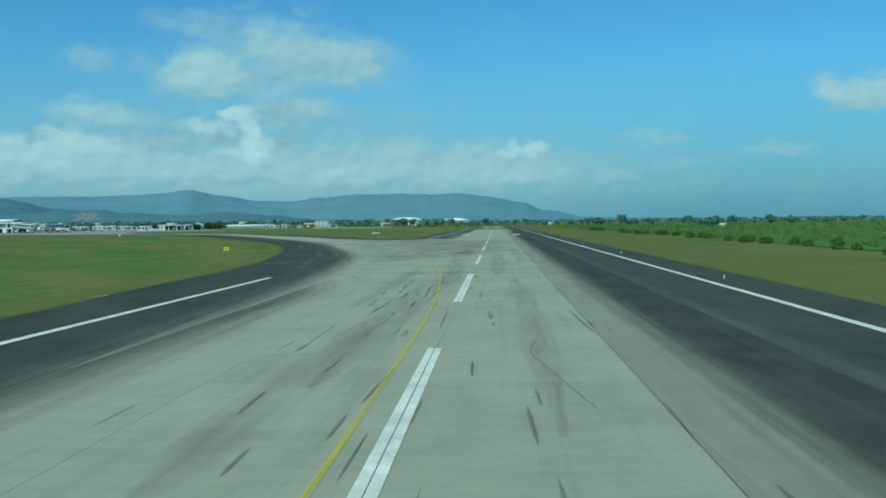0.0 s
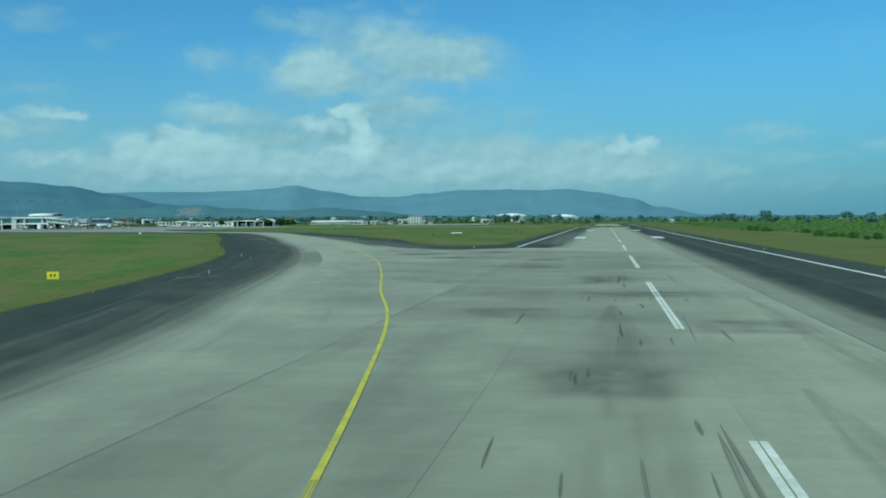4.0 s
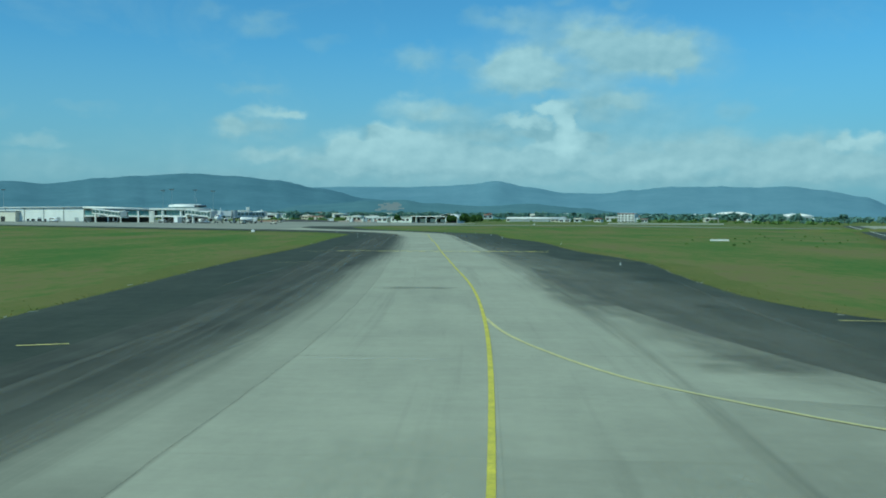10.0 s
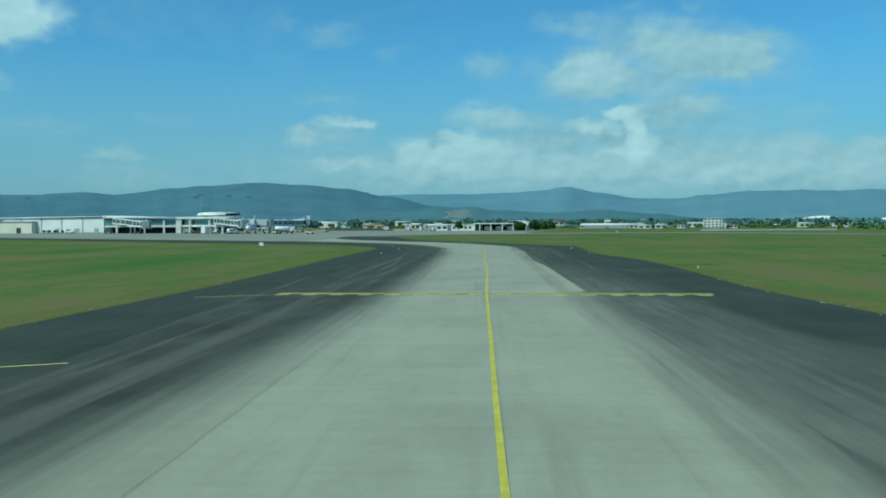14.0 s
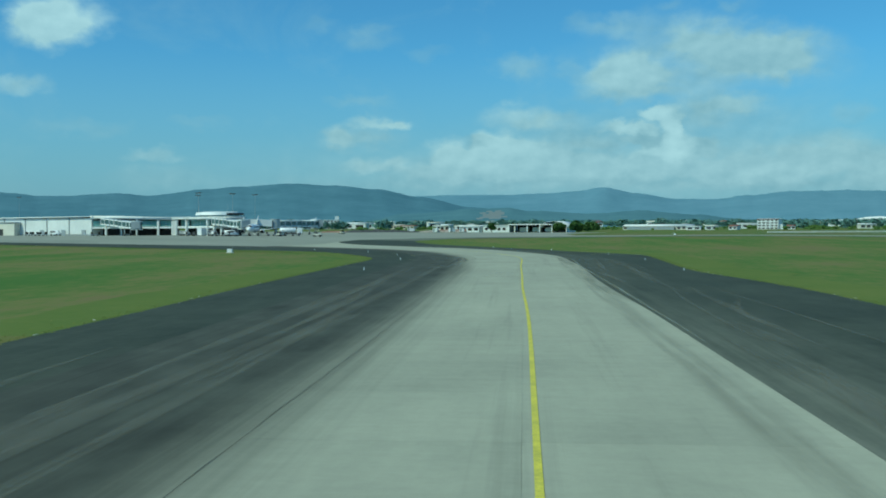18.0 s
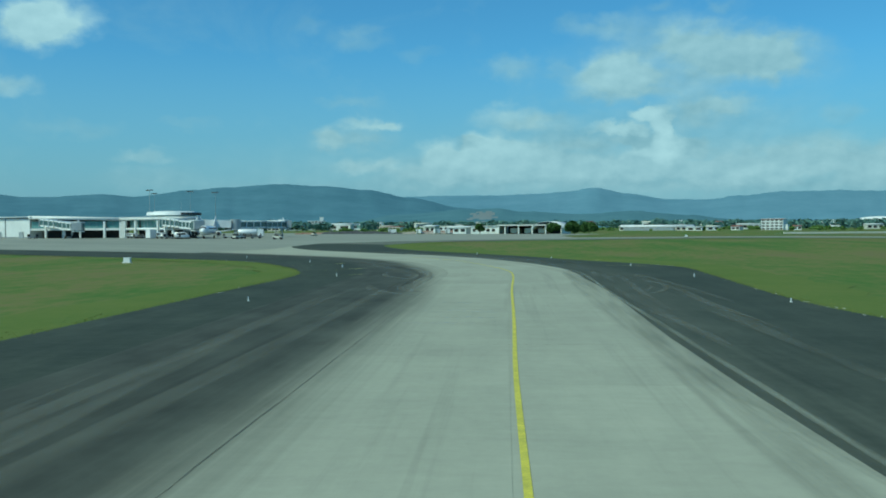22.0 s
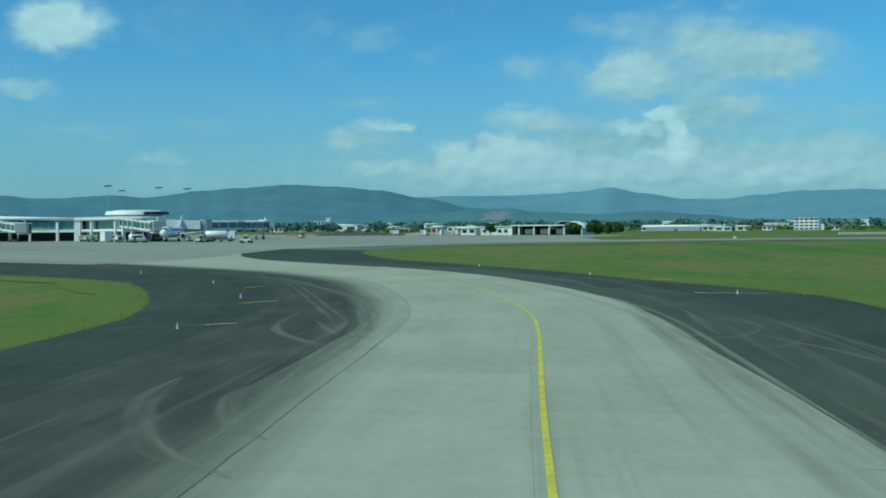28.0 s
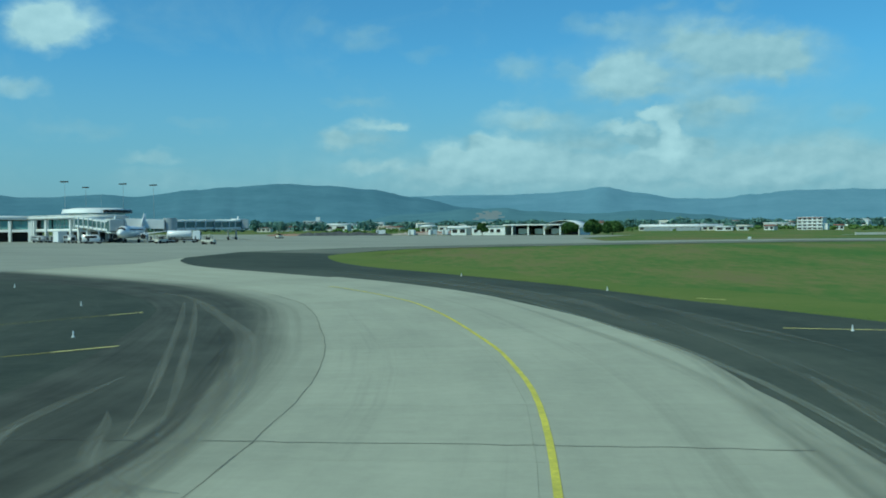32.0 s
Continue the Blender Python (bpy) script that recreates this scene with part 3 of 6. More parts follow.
# Lines of the plan, all running from the runway towards the apron.
CENTRE = [(-1.4, -60), (-1.4, 20), (-1.7, 52), (-2.9, 80), (-4.5, 97.4), (-7.1, 121), (-10.9, 144.5), (-13.9, 159.5), (-17.6, 173.8), (-22.4, 194.4), (-28, 216.6), (-33.5, 235), (-39.6, 253.4), (-47.1, 274.4),
          (-57, 299), (-69.2, 327.6), (-81.7, 356.4), (-94.4, 386.2), (-107.4, 416.1), (-120, 445), (-129.2, 466.7), (-134.3, 476.2), (-138.6, 482.5), (-146.2, 492.5), (-152.1, 498.9), (-163, 507), (-180, 514.5), (-230, 527)]
GRASS_L = [(-22.5, -300), (-22.6, 0), (-23, 46), (-24.3, 69), (-25.3, 94), (-27.6, 120), (-34.6, 162), (-42.3, 195.5), (-49.6, 222), (-59, 249), (-72.7, 281), (-88.4, 317), (-103, 354), (-115.1, 382), (-125, 404.3), (-138.5, 436), (-146.4, 455), (-152, 464.5), (-163, 476), (-175.5, 485.5), (-190, 489), (-212, 491), (-330, 502), (-600, 530)]
CONC_R = [(-18.3, 268), (-22, 263), (-27, 261.5), (-33.5, 267.3), (-45.2, 289), (-59.1, 321.7), (-74.1, 355.7), (-85.4, 381.7), (-92, 396.9), (-101.8, 418.7), (-114.4, 448.9), (-122.2, 465.5), (-128.3, 479), (-133.7, 487.1), (-138.8, 493.8), (-148.2, 503.1), (-164.3, 514), (-177, 520), (-196, 529), (-212, 545), (-219, 565), (-212, 590), (-194, 618), (-150, 660), (-90, 705), (-20, 745)]
GRASS_R = [(-21.5, 900), (-21.5, 330), (-22.2, 296), (-23.6, 286), (-26.5, 282.5), (-31, 284), (-37.6, 294), (-45, 316), (-51.5, 337.5), (-66, 367.5), (-76, 393), (-84.8, 414), (-91.4, 426.8), (-100.8, 444), (-112, 473), (-118, 488), (-123.4, 495), (-136, 505.2), (-147.2, 515), (-162, 525), (-179, 536), (-193, 551), (-199, 563), (-200, 585), (-180, 612), (-140, 652), (-80, 696), (-10, 735)]


def flat(points):
    return [Vector(p) for p in points]


# ---- pavements ----
MID = curve(CENTRE, 420)
MID_X = np.array([p.x for p in MID])
MID_Y = np.array([p.y for p in MID])
STEP = (MID[1] - MID[0]).length


def along(x, y):
    """Metres left of the guide line, and metres along it."""
    k = int(np.argmin((MID_X - x) ** 2 + (MID_Y - y) ** 2))
    a, b = MID[max(k - 1, 0)], MID[min(k + 1, len(MID) - 1)]
    d = (b - a).normalized()
    r = Vector((x, y)) - MID[k]
    return d.x * r.y - d.y * r.x, k * STEP + r.dot(d)


def square(x, y):
    """Metres right of the runway's middle, and along it; where the taxiway leaves, the runway is clean to its left side."""
    if x < 0:
        x *= 0.74 - 0.49 * ease((y - 58) / 50) * ease((272 - y) / 16)
    return x, y


def on_line(u, v):
    """The place u metres left of the guide line, v metres along it."""
    k = min(max(v / STEP, 0.0), len(MID) - 1.001)
    i = int(k)
    p = MID[i].lerp(MID[i + 1], k - i)
    d = (MID[min(i + 2, len(MID) - 1)] - MID[max(i - 1, 0)]).normalized()
    return Vector((p.x - d.y * u, p.y + d.x * u))


road = tagged(new("runway"), "grey concrete runway with dark asphalt sides and white markings", "runway", kind="structure")
taxi = tagged(new("taxiway"), "pale concrete taxiway with dark asphalt shoulders and a yellow guide line", "taxiway", kind="structure")
apron = tagged(new("apron"), "wide pale concrete aircraft apron", "apron", kind="structure")

left_g = curve(GRASS_L, 260)
right_g = curve(GRASS_R[:-4], 260)
right_c = curve(CONC_R[:-3], 220)

paving("asphalt_bed", [(-21.7, -300), (21.7, -300), (21.7, 1000), (-21.7, 1000)], 0.0, ASPHALT, road, square, 40)
paving("concrete_bed", [(-11.8, -300), (11.8, -300), (11.8, 1000), (-11.8, 1000)], 0.012, CONCRETE, road, square, 8)
paving("asphalt_bed", left_g[30:] + flat([(-600, 600), (-206, 600)]) + right_g[::-1] + flat([(-21.5, 290), (-12, 290), (-12, 20)]), 0.006, ASPHALT, taxi, along, 10)
edge_l = [on_line(14.5, v) for v in range(120, 668, 4)]
paving("concrete_bed", flat([(-11.9, 30), (-14, 70), (-19, 100)]) + [p for p in edge_l if p.y > 125] + flat([(-236, 530), (-212, 545)]) + [p for p in right_c[::-1] if p.y < 540] + flat([(-11.8, 268), (-11.8, 30)]), 0.018, TAXI, taxi, along, 5)
paving("slab_field", [(-600, 515), (-330, 511), (-230, 509.5), (-206, 509), (-206, 531), (-212, 545), (-219, 565), (-212, 590), (-194, 618), (-150, 660), (-90, 705), (0, 755), (0, 771), (-96, 722), (-158, 676), (-188, 650), (-211, 700), (-221, 785), (-262, 790), (-330, 784), (-420, 860), (-620, 900)], 0.024, APRON, apron, None, 20)
sheet("far_road", curve([(-150, 770), (-90, 792), (0, 835), (60, 862)], 30), curve([(-152, 777), (-92, 800), (-2, 843), (58, 870)], 30), 0.012, APRON, 2, apron)
sheet("road_shoulder", curve(GRASS_R[-6:], 40), curve(CONC_R[-6:], 40), 0.012, ASPHALT, 2, apron)


def slab(name, corners, of, material, parent, high=0.024, lift=0.004):
    """One concrete slab with its own edges, proud of the joints round it."""
    n = len(corners)
    verts = [(p[0], p[1], land(p[0], p[1]) + high + lift) for p in corners] + [(p[0], p[1], land(p[0], p[1]) - 0.05) for p in corners]
    faces = [tuple(range(n))] + [(i, n + i, n + (i + 1) % n, (i + 1) % n) for i in range(n)]
    me = bpy.data.meshes.new(name)
    me.from_pydata(verts, [], faces)
    if me.polygons[0].normal.z < 0:
        me.flip_normals()
    me.materials.append(material)
    map_lanes(me, of)
    ob = new(name, me)
    ob.parent = parent
    return ob


# ---- paint ----
def stripe(name, line, width, material, parent, lift=0.034):
    return sheet(name, offset(line, width / 2), offset(line, -width / 2), lift, material, 1, parent)


for k in range(-5, 18):
    y = 104 + 49.7 * k
    if y < 930:
        for side, w in ((-0.55, 0.24), (-0.28, 0.24)) if k < 0 else ((-0.46, 0.17), (-0.25, 0.17)):
            stripe("centre_dash", flat([(side, y), (side, y + 29.7)]), w, WHITE_LINE, road)
for ends in ((17.2, -300, 960), (-17.5, -300, 81), (-17.5, 271, 960)):
    stripe("edge_line", curve([(ends[0], ends[1]), (ends[0], ends[2])], 60), 0.5, WHITE_LINE, road)
for y in (341, 491, 641):
    for x in (-9.2, 9.2):
        stripe("touchdown_bar", flat([(x, y), (x, y + 22)]), 2.6, WHITE_LINE, road)
stripe("guide_line", [on_line(-0.03 + 0.2 * math.exp(-((v - 300) / 14) ** 2) + 0.12 * math.exp(-((v - 488) / 14) ** 2) - 0.2 * math.exp(-((v - 576) / 10) ** 2) - 0.27 * math.exp(-((v - 361) / 20) ** 2), v) for v in range(190, 604, 2)], 0.16, YELLOW, taxi, 0.039)
sheet("guide_line", offset([on_line(-0.03, v) for v in range(30, 191, 2)], 0.12), offset([on_line(-0.03, v) for v in range(30, 191, 2)], -0.12), 0.038, FADED, 2, taxi)
stripe("guide_line", curve([(-35.6, 261), (-33, 259.4), (-29, 257.6), (-25.5, 256.4), (-18, 254.5)], 20), 0.16, PALE_YELLOW, taxi, 0.0375)
stripe("guide_line", curve([(-48.6, 278.6), (-45.6, 272.6), (-42.6, 268), (-39, 263.6), (-35.6, 261)], 20), 0.16, PALE_YELLOW, taxi, 0.0372)

# holding position: two dashed and two full bars square to the guide line
hold_d = Vector((0.93, 0.367))
hold_n = Vector((-0.367, 0.93))
for k, back in enumerate((0.0, 0.6, 1.2, 1.8)):
    mid_p = Vector((-82.6, 355.75)) - hold_n * back
    if k < 2:
        stripe("hold_bar", [mid_p - hold_d * 12.6, mid_p + hold_d * 15.6], 0.3, YELLOW if k == 0 else OLD_YELLOW, taxi, 0.042)
    else:
        q = -12.6
        while q < 15:
            stripe("hold_dash", [mid_p + hold_d * q, mid_p + hold_d * (q + 0.9)], 0.3, OLD_YELLOW, taxi, 0.042)
            q += 1.8
for a, b in (((-97.1, 345.8), (-94.0, 349.3)), ((-84.1, 318.3), (-81.6, 321.3)), ((-56.6, 337.7), (-52.2, 338.6)), ((-160.1, 483), (-159.7, 485.1)), ((-150.4, 471.2), (-149.6, 473.7)), ((-143.3, 460.2), (-142.5, 461.4)),
             ((-127.6, 490.5), (-123.1, 491.5)), ((-134.9, 506.1), (-133, 505.4)), ((-33.3, 283), (-30, 283.7)), ((-38, 187.2), (-34.9, 189.3)), ((-29.5, 141), (-24.5, 143.6)), ((-25.8, 111.4), (-20.8, 114)), ((-59.8, 262.0), (-58.5, 263.1))):
    stripe("shoulder_stripe", flat([a, b]), 0.15, OLD_YELLOW, taxi)

for a, b in (((-161.4, 476), (-160.1, 483)), ((-152.4, 465.6), (-150.4, 471.2)), ((-146.4, 456.8), (-143.3, 460.2)), ((-123.1, 491.5), (-118.6, 492.6))):
    ob = sheet("shoulder_stripe", offset(flat([a, b]), 0.08), offset(flat([a, b]), -0.08), 0.034, FADED, 2, taxi)
# tyre scuffs that follow the bend, and rings left by turning vehicles
LAID = itertools.count()


def track(line, wide, material=None, parent=None, lift=0.0305):
    """A tyre track that tapers out at both ends, each laid just over the one before."""
    lift += 0.00006 * (next(LAID) % 45)
    n = len(line)
    half = [wide / 2 * min(1.0, 0.15 + 4.0 * min(i, n - 1 - i) / n) for i in range(n)]
    a, b = offset(line, 1.0), offset(line, -1.0)
    return sheet("tyre_scuff", [p.lerp(q, h) for p, q, h in zip(line, a, half)], [p.lerp(q, h) for p, q, h in zip(line, b, half)], lift, material or SCUFF, 2, parent or taxi)


for u, v0, v1, w, drift in ((9.9, 450, 540, 1.1, 0.8), (12.0, 440, 530, 0.9, 0.4), (10.5, 330, 440, 1.0, 0.6), (12.2, 300, 420, 0.9, 0.4), (11.8, 180, 300, 1.0, 0.5), (9.2, 230, 330, 0.9, 0.5), (10.6, 380, 470, 1.2, 0.3)):
    track([on_line(u + drift * math.sin(v * 0.021), v) for v in range(v0, v1, 3)], w)
# vehicles that turn in from the apron
TURNS = ([(-172, 498), (-164.5, 493.9), (-154.7, 485.3), (-148.4, 479.4), (-143.5, 473.6), (-139.4, 467.8), (-135.6, 461.0), (-133.3, 456.0), (-130.5, 449)],
         [(-163.0, 491.8), (-154.2, 482.0), (-145.8, 472.3), (-140.3, 465.9), (-137.0, 461.8)],
         [(-140.4, 461.9), (-138.3, 459.2), (-136.0, 457.4), (-134.5, 456.5), (-131.8, 455.3)],
         [(-139.6, 463.8), (-138.3, 462.5), (-136.6, 460.5), (-135.3, 459.6), (-132.9, 458.3)])
for pts, w in zip(TURNS, (0.8, 0.45, 0.7, 0.5)):
    track(curve(pts, 40), w, BOLD)
track([p + Vector((0.65, 0.25)) for p in curve(TURNS[1], 40)], 0.45, BOLD)
track([p + Vector((1.3, -0.8)) for p in curve(TURNS[0], 40)], 0.5, BOLD)
RINGS = (([(-132.9, 447.6), (-132.3, 446.4), (-131.1, 444.4), (-129.3, 442.3), (-127.3, 440.6), (-125.7, 439.6), (-123.6, 438.9)], 1.1),
         ([(-129.9, 447.2), (-129.1, 445.4), (-127.9, 443.8), (-126.5, 442.5), (-125, 441.7)], 0.9),
         ([(-113.6, 444.6), (-111.6, 445.4), (-110.6, 448), (-111, 452), (-112.2, 456.4), (-114.6, 460.6), (-120.2, 467.6)], 0.6),
         ([(-113, 447), (-111.9, 449.5), (-112.3, 453), (-113.6, 456.5)], 0.5),
         ([(-125, 477.4), (-123.3, 472.6), (-121.8, 468.6), (-120.4, 465)], 0.5),
         ([(-122.9, 468), (-121.6, 465.2), (-120.4, 464.6), (-119.6, 466.4), (-119.8, 469.5), (-121, 472.4), (-122.6, 474)], 0.55),
         ([(-119, 461.2), (-117.6, 463), (-117.4, 466.6), (-118.6, 470.6)], 0.5),
         ([(-143.6, 468.3), (-141.3, 463.6), (-139.4, 460.4), (-137.2, 458.2), (-134.9, 456.6), (-133, 455.8), (-130.6, 455.9)], 0.6),
         ([(-137.6, 461.8), (-135.7, 459.7), (-134.2, 458.9), (-132.8, 459)], 0.7),
         ([(-142.8, 472.7), (-139.2, 467.6), (-135.8, 462.2), (-134, 458), (-132.1, 453.5), (-129.8, 449.1), (-126, 441)], 0.9))
for pts, w in RINGS:
    track(curve(pts, 36), w, BOLD)
track(curve([(-146.5, 476.5), (-140.6, 468.3), (-136.5, 462.3), (-133.9, 456.2), (-132.5, 452.9), (-130, 447)], 40), 0.8, SKID)
track(curve([(-150.5, 480.5), (-141.6, 470.6), (-136.6, 464), (-133, 457), (-130, 450)], 40), 0.5, SMUDGE)
marks = random.Random(9)
for k in range(150):
    # short dark smears left by braking wheels, densest left of the middle
    x, y, n = marks.gauss(-2.4, 2.3) if k % 5 else marks.uniform(1.0, 10.0), marks.uniform(6, 190), marks.uniform(1.4, 4.5)
    if k % 6 == 0:
        n *= 3.5
    drift = marks.uniform(-0.03, 0.03) * n
    ob = track(curve([(x, y), (x + 0.6 * drift, y + 0.5 * n), (x + drift, y + n)], 12), marks.uniform(0.08, 0.2), SKID, road, 0.031)
    ob.name = "rubber_mark"
for x, y, n in ((-4.7, 66, 4.5), (-4.5, 61.5, 3.0), (-2.8, 63.5, 3.2), (-3.2, 59, 3.6), (-5.5, 60, 3.0), (-4.7, 71, 3.4), (-3.9, 57, 5.0), (-5.2, 52, 5.0), (-3.3, 92, 3.0), (-3.1, 98, 2.0), (-2.5, 112, 2.2)):
    ob = track(curve([(x, y), (x + 0.02, y + 0.5 * n), (x - 0.05, y + n)], 12), 0.26, SKID, road, 0.031)
    ob.name = "rubber_mark"
# pale dust along the joint on the outer lane, and a dark stain across the lanes
for y, n, w in ((12, 26, 0.5), (34, 30, 0.7), (60, 40, 0.6), (95, 45, 0.6)):
    ob = track([Vector((6.15 + 0.15 * math.sin(q * 0.9), y + n * q / 12)) for q in range(13)], w, DUST, road, 0.031)
    ob.name = "dust_streak"
ob = sheet("cross_stain", flat([(-14.5, 84.4), (-8, 84.3), (-2, 84.4), (3, 84.0), (8.8, 82.6)]), flat([(-14.5, 87.2), (-8, 87.0), (-2, 87.4), (3, 86.4), (8.8, 84.2)]), 0.0342, SMUDGE, 4, road)
for x, y, n, w in ((-4.2, 14, 30, 2.2), (-3.4, 26, 44, 2.6), (-2.2, 60, 50, 2.4), (3.2, 20, 60, 1.8), (-6.0, 50, 50, 1.6), (1.8, 80, 60, 2.4), (-3.0, 105, 60, 3.0), (4.5, 110, 60, 2.0)):
    ob = track(curve([(x, y), (x + 0.2, y + n / 2), (x, y + n)], 16), w, SMUDGE, road, 0.0338)
    ob.name = "rubber_mark"
for k in range(46):
    v = marks.uniform(150, 470)
    u = 9.0 + abs(marks.gauss(0, 3.5))
    n = marks.uniform(18, 60)
    bend = marks.uniform(-1.5, 1.5)
    track([on_line(u + bend * (q / 12) ** 2, v + n * q / 12) for q in range(13)], marks.uniform(0.4, 1.2))
for k in range(34):
    v = marks.uniform(330, 600)
    u = -7.6 - abs(marks.gauss(0, 3.0))
    n = marks.uniform(10, 40)
    bend = marks.uniform(-3.5, 1.5)
    track([on_line(u + bend * (q / 12) ** 2, v + n * q / 12) for q in range(13)], marks.uniform(0.35, 1.1))
PATCH = faint("darker repair patch", (0.12, 0.13, 0.105), 0.42, False)
FILM = faint("grey dirt film", (0.13, 0.14, 0.115), 0.34)
GRIME = faint("dark grime", (0.10, 0.108, 0.09), 0.5)
rim = curve([(-12, 268.4), (-18.3, 268), (-22, 263), (-27, 261.5), (-33.5, 267.3), (-39, 277), (-45.2, 289), (-52, 305), (-59.1, 321.7)], 60)


def dying(line, side, start=0.15, end=0.3):
    """The line shifted sideways, and back onto itself towards its ends."""
    n = len(line) - 1
    return [p.lerp(q, min(1.0, ease(i / n / start) if start else 1.0, ease((n - i) / n / end))) for i, (p, q) in enumerate(zip(line, offset(line, side)))]


sheet("dirt_film", dying(rim, 4.2, 0), dying(rim, -5.5, 0), 0.0302, GRIME, 6, taxi)
DRY_DUST = faint("dry grey dust", (0.19, 0.2, 0.16), 0.5)
rim = curve([(-30, 264), (-33.5, 267.3), (-45.2, 289), (-59.1, 321.7), (-74.1, 355.7)], 60)
sheet("dust_film", dying(rim, 1.5), dying(rim, -9.5), 0.0306, DRY_DUST, 6, taxi)
rim = curve([(-92, 396.9), (-101.8, 418.7), (-114.4, 448.9), (-122.2, 465.5), (-128.3, 479), (-133.7, 487.1), (-138.8, 493.8)], 60)
sheet("dirt_film", dying(rim, 1.2), dying(rim, -0.7), 0.0304, FILM, 4, taxi)
sheet("dirt_film", curve([(-14, 112), (-24, 150), (-34, 200), (-43, 240), (-40, 262)], 30), curve([(-10, 112), (6, 150), (11, 200), (11, 240), (-14, 262)], 30), 0.0298, FILM, 6, taxi)
for u, w, m, v0 in ((-5.2, 1.5, SMUDGE, 300), (-6.72, 0.4, DUST, 455)):
    track([on_line(u + 0.03 * math.sin(v * 0.05), v) for v in range(v0, 596, 4)], w, m)
DAMP = faint("dark damp concrete", (0.09, 0.1, 0.082), 0.62, False)
SCRATCH = faint("pale scratch", (0.60, 0.62, 0.53), 0.95)
for v, u0, u1 in ((503.6, 5.6, 0.7), (506.4, 4.6, 0.4), (509.4, 5.0, 0.6), (510.7, 4.4, 0.5), (515.5, 4.2, 1.6), (330.5, 5.8, 1.0), (309, 5.6, 0.9)):
    track([on_line(u0 + (u1 - u0) * q / 14, v + 0.1 * math.sin(q)) for q in range(15)], 0.34, SCRATCH)
PALE_PATCH = faint("pale repair patch", (0.46, 0.48, 0.38), 0.5, False)
for n_p, (x, y, w, l, m) in enumerate(((-9.8, 205, 6.4, 7.5, PATCH), (-10, 222, 5.5, 9, PATCH), (-28.3, 204.6, 4.2, 0.7, PATCH), (-31, 213, 5, 8, PALE_PATCH), (-40, 250, 5, 12, PALE_PATCH), (-57.9, 292.9, 6.6, 2.6, PATCH), (-3.5, 186, 6, 11, PATCH), (-22, 228, 6, 7, PATCH),
                      (-27.8, 241, 8.5, 8, DAMP), (-19, 247, 7, 7, PATCH), (-35.2, 252.8, 2.2, 4.4, PALE_PATCH), (-8, 160, 6, 6.2, PATCH), (-1.5, 172, 9, 5, PATCH), (-24.5, 205, 5, 3, PALE_PATCH), (-27, 209, 7, 1.6, PALE_PATCH), (-30, 226, 6, 2, PALE_PATCH), (-16, 226, 5, 4, PALE_PATCH), (-20, 238, 6, 3, PALE_PATCH), (-3.3, 140.8, 5.8, 6.4, PATCH), (2.7, 155, 6.0, 6.1, PATCH), (-36, 268, 6, 5, PATCH), (-15, 150, 5.5, 9, PALE_PATCH), (-22, 190, 6, 9, PALE_PATCH))):
    t_a = radians(0 if x > -18 else 20)
    c_a, s_a = math.cos(t_a), math.sin(t_a)
    line = [Vector((x - s_a * q * l, y + c_a * q * l)) for q in (-0.5, -0.17, 0.17, 0.5)]
    ob = sheet("repair_patch", offset(line, w / 2), offset(line, -w / 2), 0.0335 + 0.0001 * n_p, m, 2, taxi)
    for spot in ob.data.uv_layers[0].data:
        spot.uv = (spot.uv[0], spot.uv[1] / l)


def crack(points, width, parent, seed, count=40):
    rng = random.Random(seed)
    line = []
    for p in curve(points, count):
        line.append(p + Vector((rng.uniform(-0.05, 0.05), rng.uniform(-0.05, 0.05))))
    return stripe("crack", line, width, JOINT, parent, 0.032)


crack([(3.4, 38), (3.0, 33), (3.7, 27), (4.2, 23)], 0.016, road, 1)
crack([(-142, 459.4), (-135.5, 462.2), (-128, 465.3), (-123.6, 467)], 0.035, taxi, 3)
crack([(-14.4, 185.7), (-12.9, 185.6), (-11.3, 185.9)], 0.04, taxi, 31)
stripe("joint", flat([(-13.25, 100), (-13.25, 262)]), 0.018, JOINT, taxi, 0.032)
crack([(-19.7, 168), (-19.3, 190), (-18.95, 215), (-18.6, 252)], 0.016, taxi, 33, 90)
crack([(-11.2, 176.4), (-8.4, 176.0), (-6.2, 176.2)], 0.03, taxi, 34)
stripe("joint", flat([(5.85, -4), (5.85, 262)]), 0.02, JOINT, road, 0.032)
for k in range(7):
    v = 290 + 41 * k
    p, q = on_line(6.1, v), on_line(-6.1, v + 0.6)
    crack([p, p.lerp(q, 0.5), q], 0.014, taxi, 10 + k)


# dry strip where the grass meets the pavement
def verge(name, line, side, seed, wide=1.0, material=None, label="straw-coloured dry grass beside the pavement", lift=-0.005):
    outer = []
    for i, p in enumerate(offset(line, side)):
        w = 3.2 + 2.6 * noise.noise(Vector((i * 0.16, seed, 0))) + 1.6 * noise.noise(Vector((i * 0.7, seed, 4)))
        late = 1.0 - 0.75 * ease((p.y - 340) / 60) if p.x < -30 and not material else 1.0
        outer.append(line[i].lerp(p, max(0.6, w) * wide * late))
    ob = sheet(name, line, outer, lift, material or DRY, 3)
    if ob.data.polygons[len(ob.data.polygons) // 2].normal.z < 0:
        ob.data.flip_normals()
    return tagged(ob, label, "grass", kind="structure")


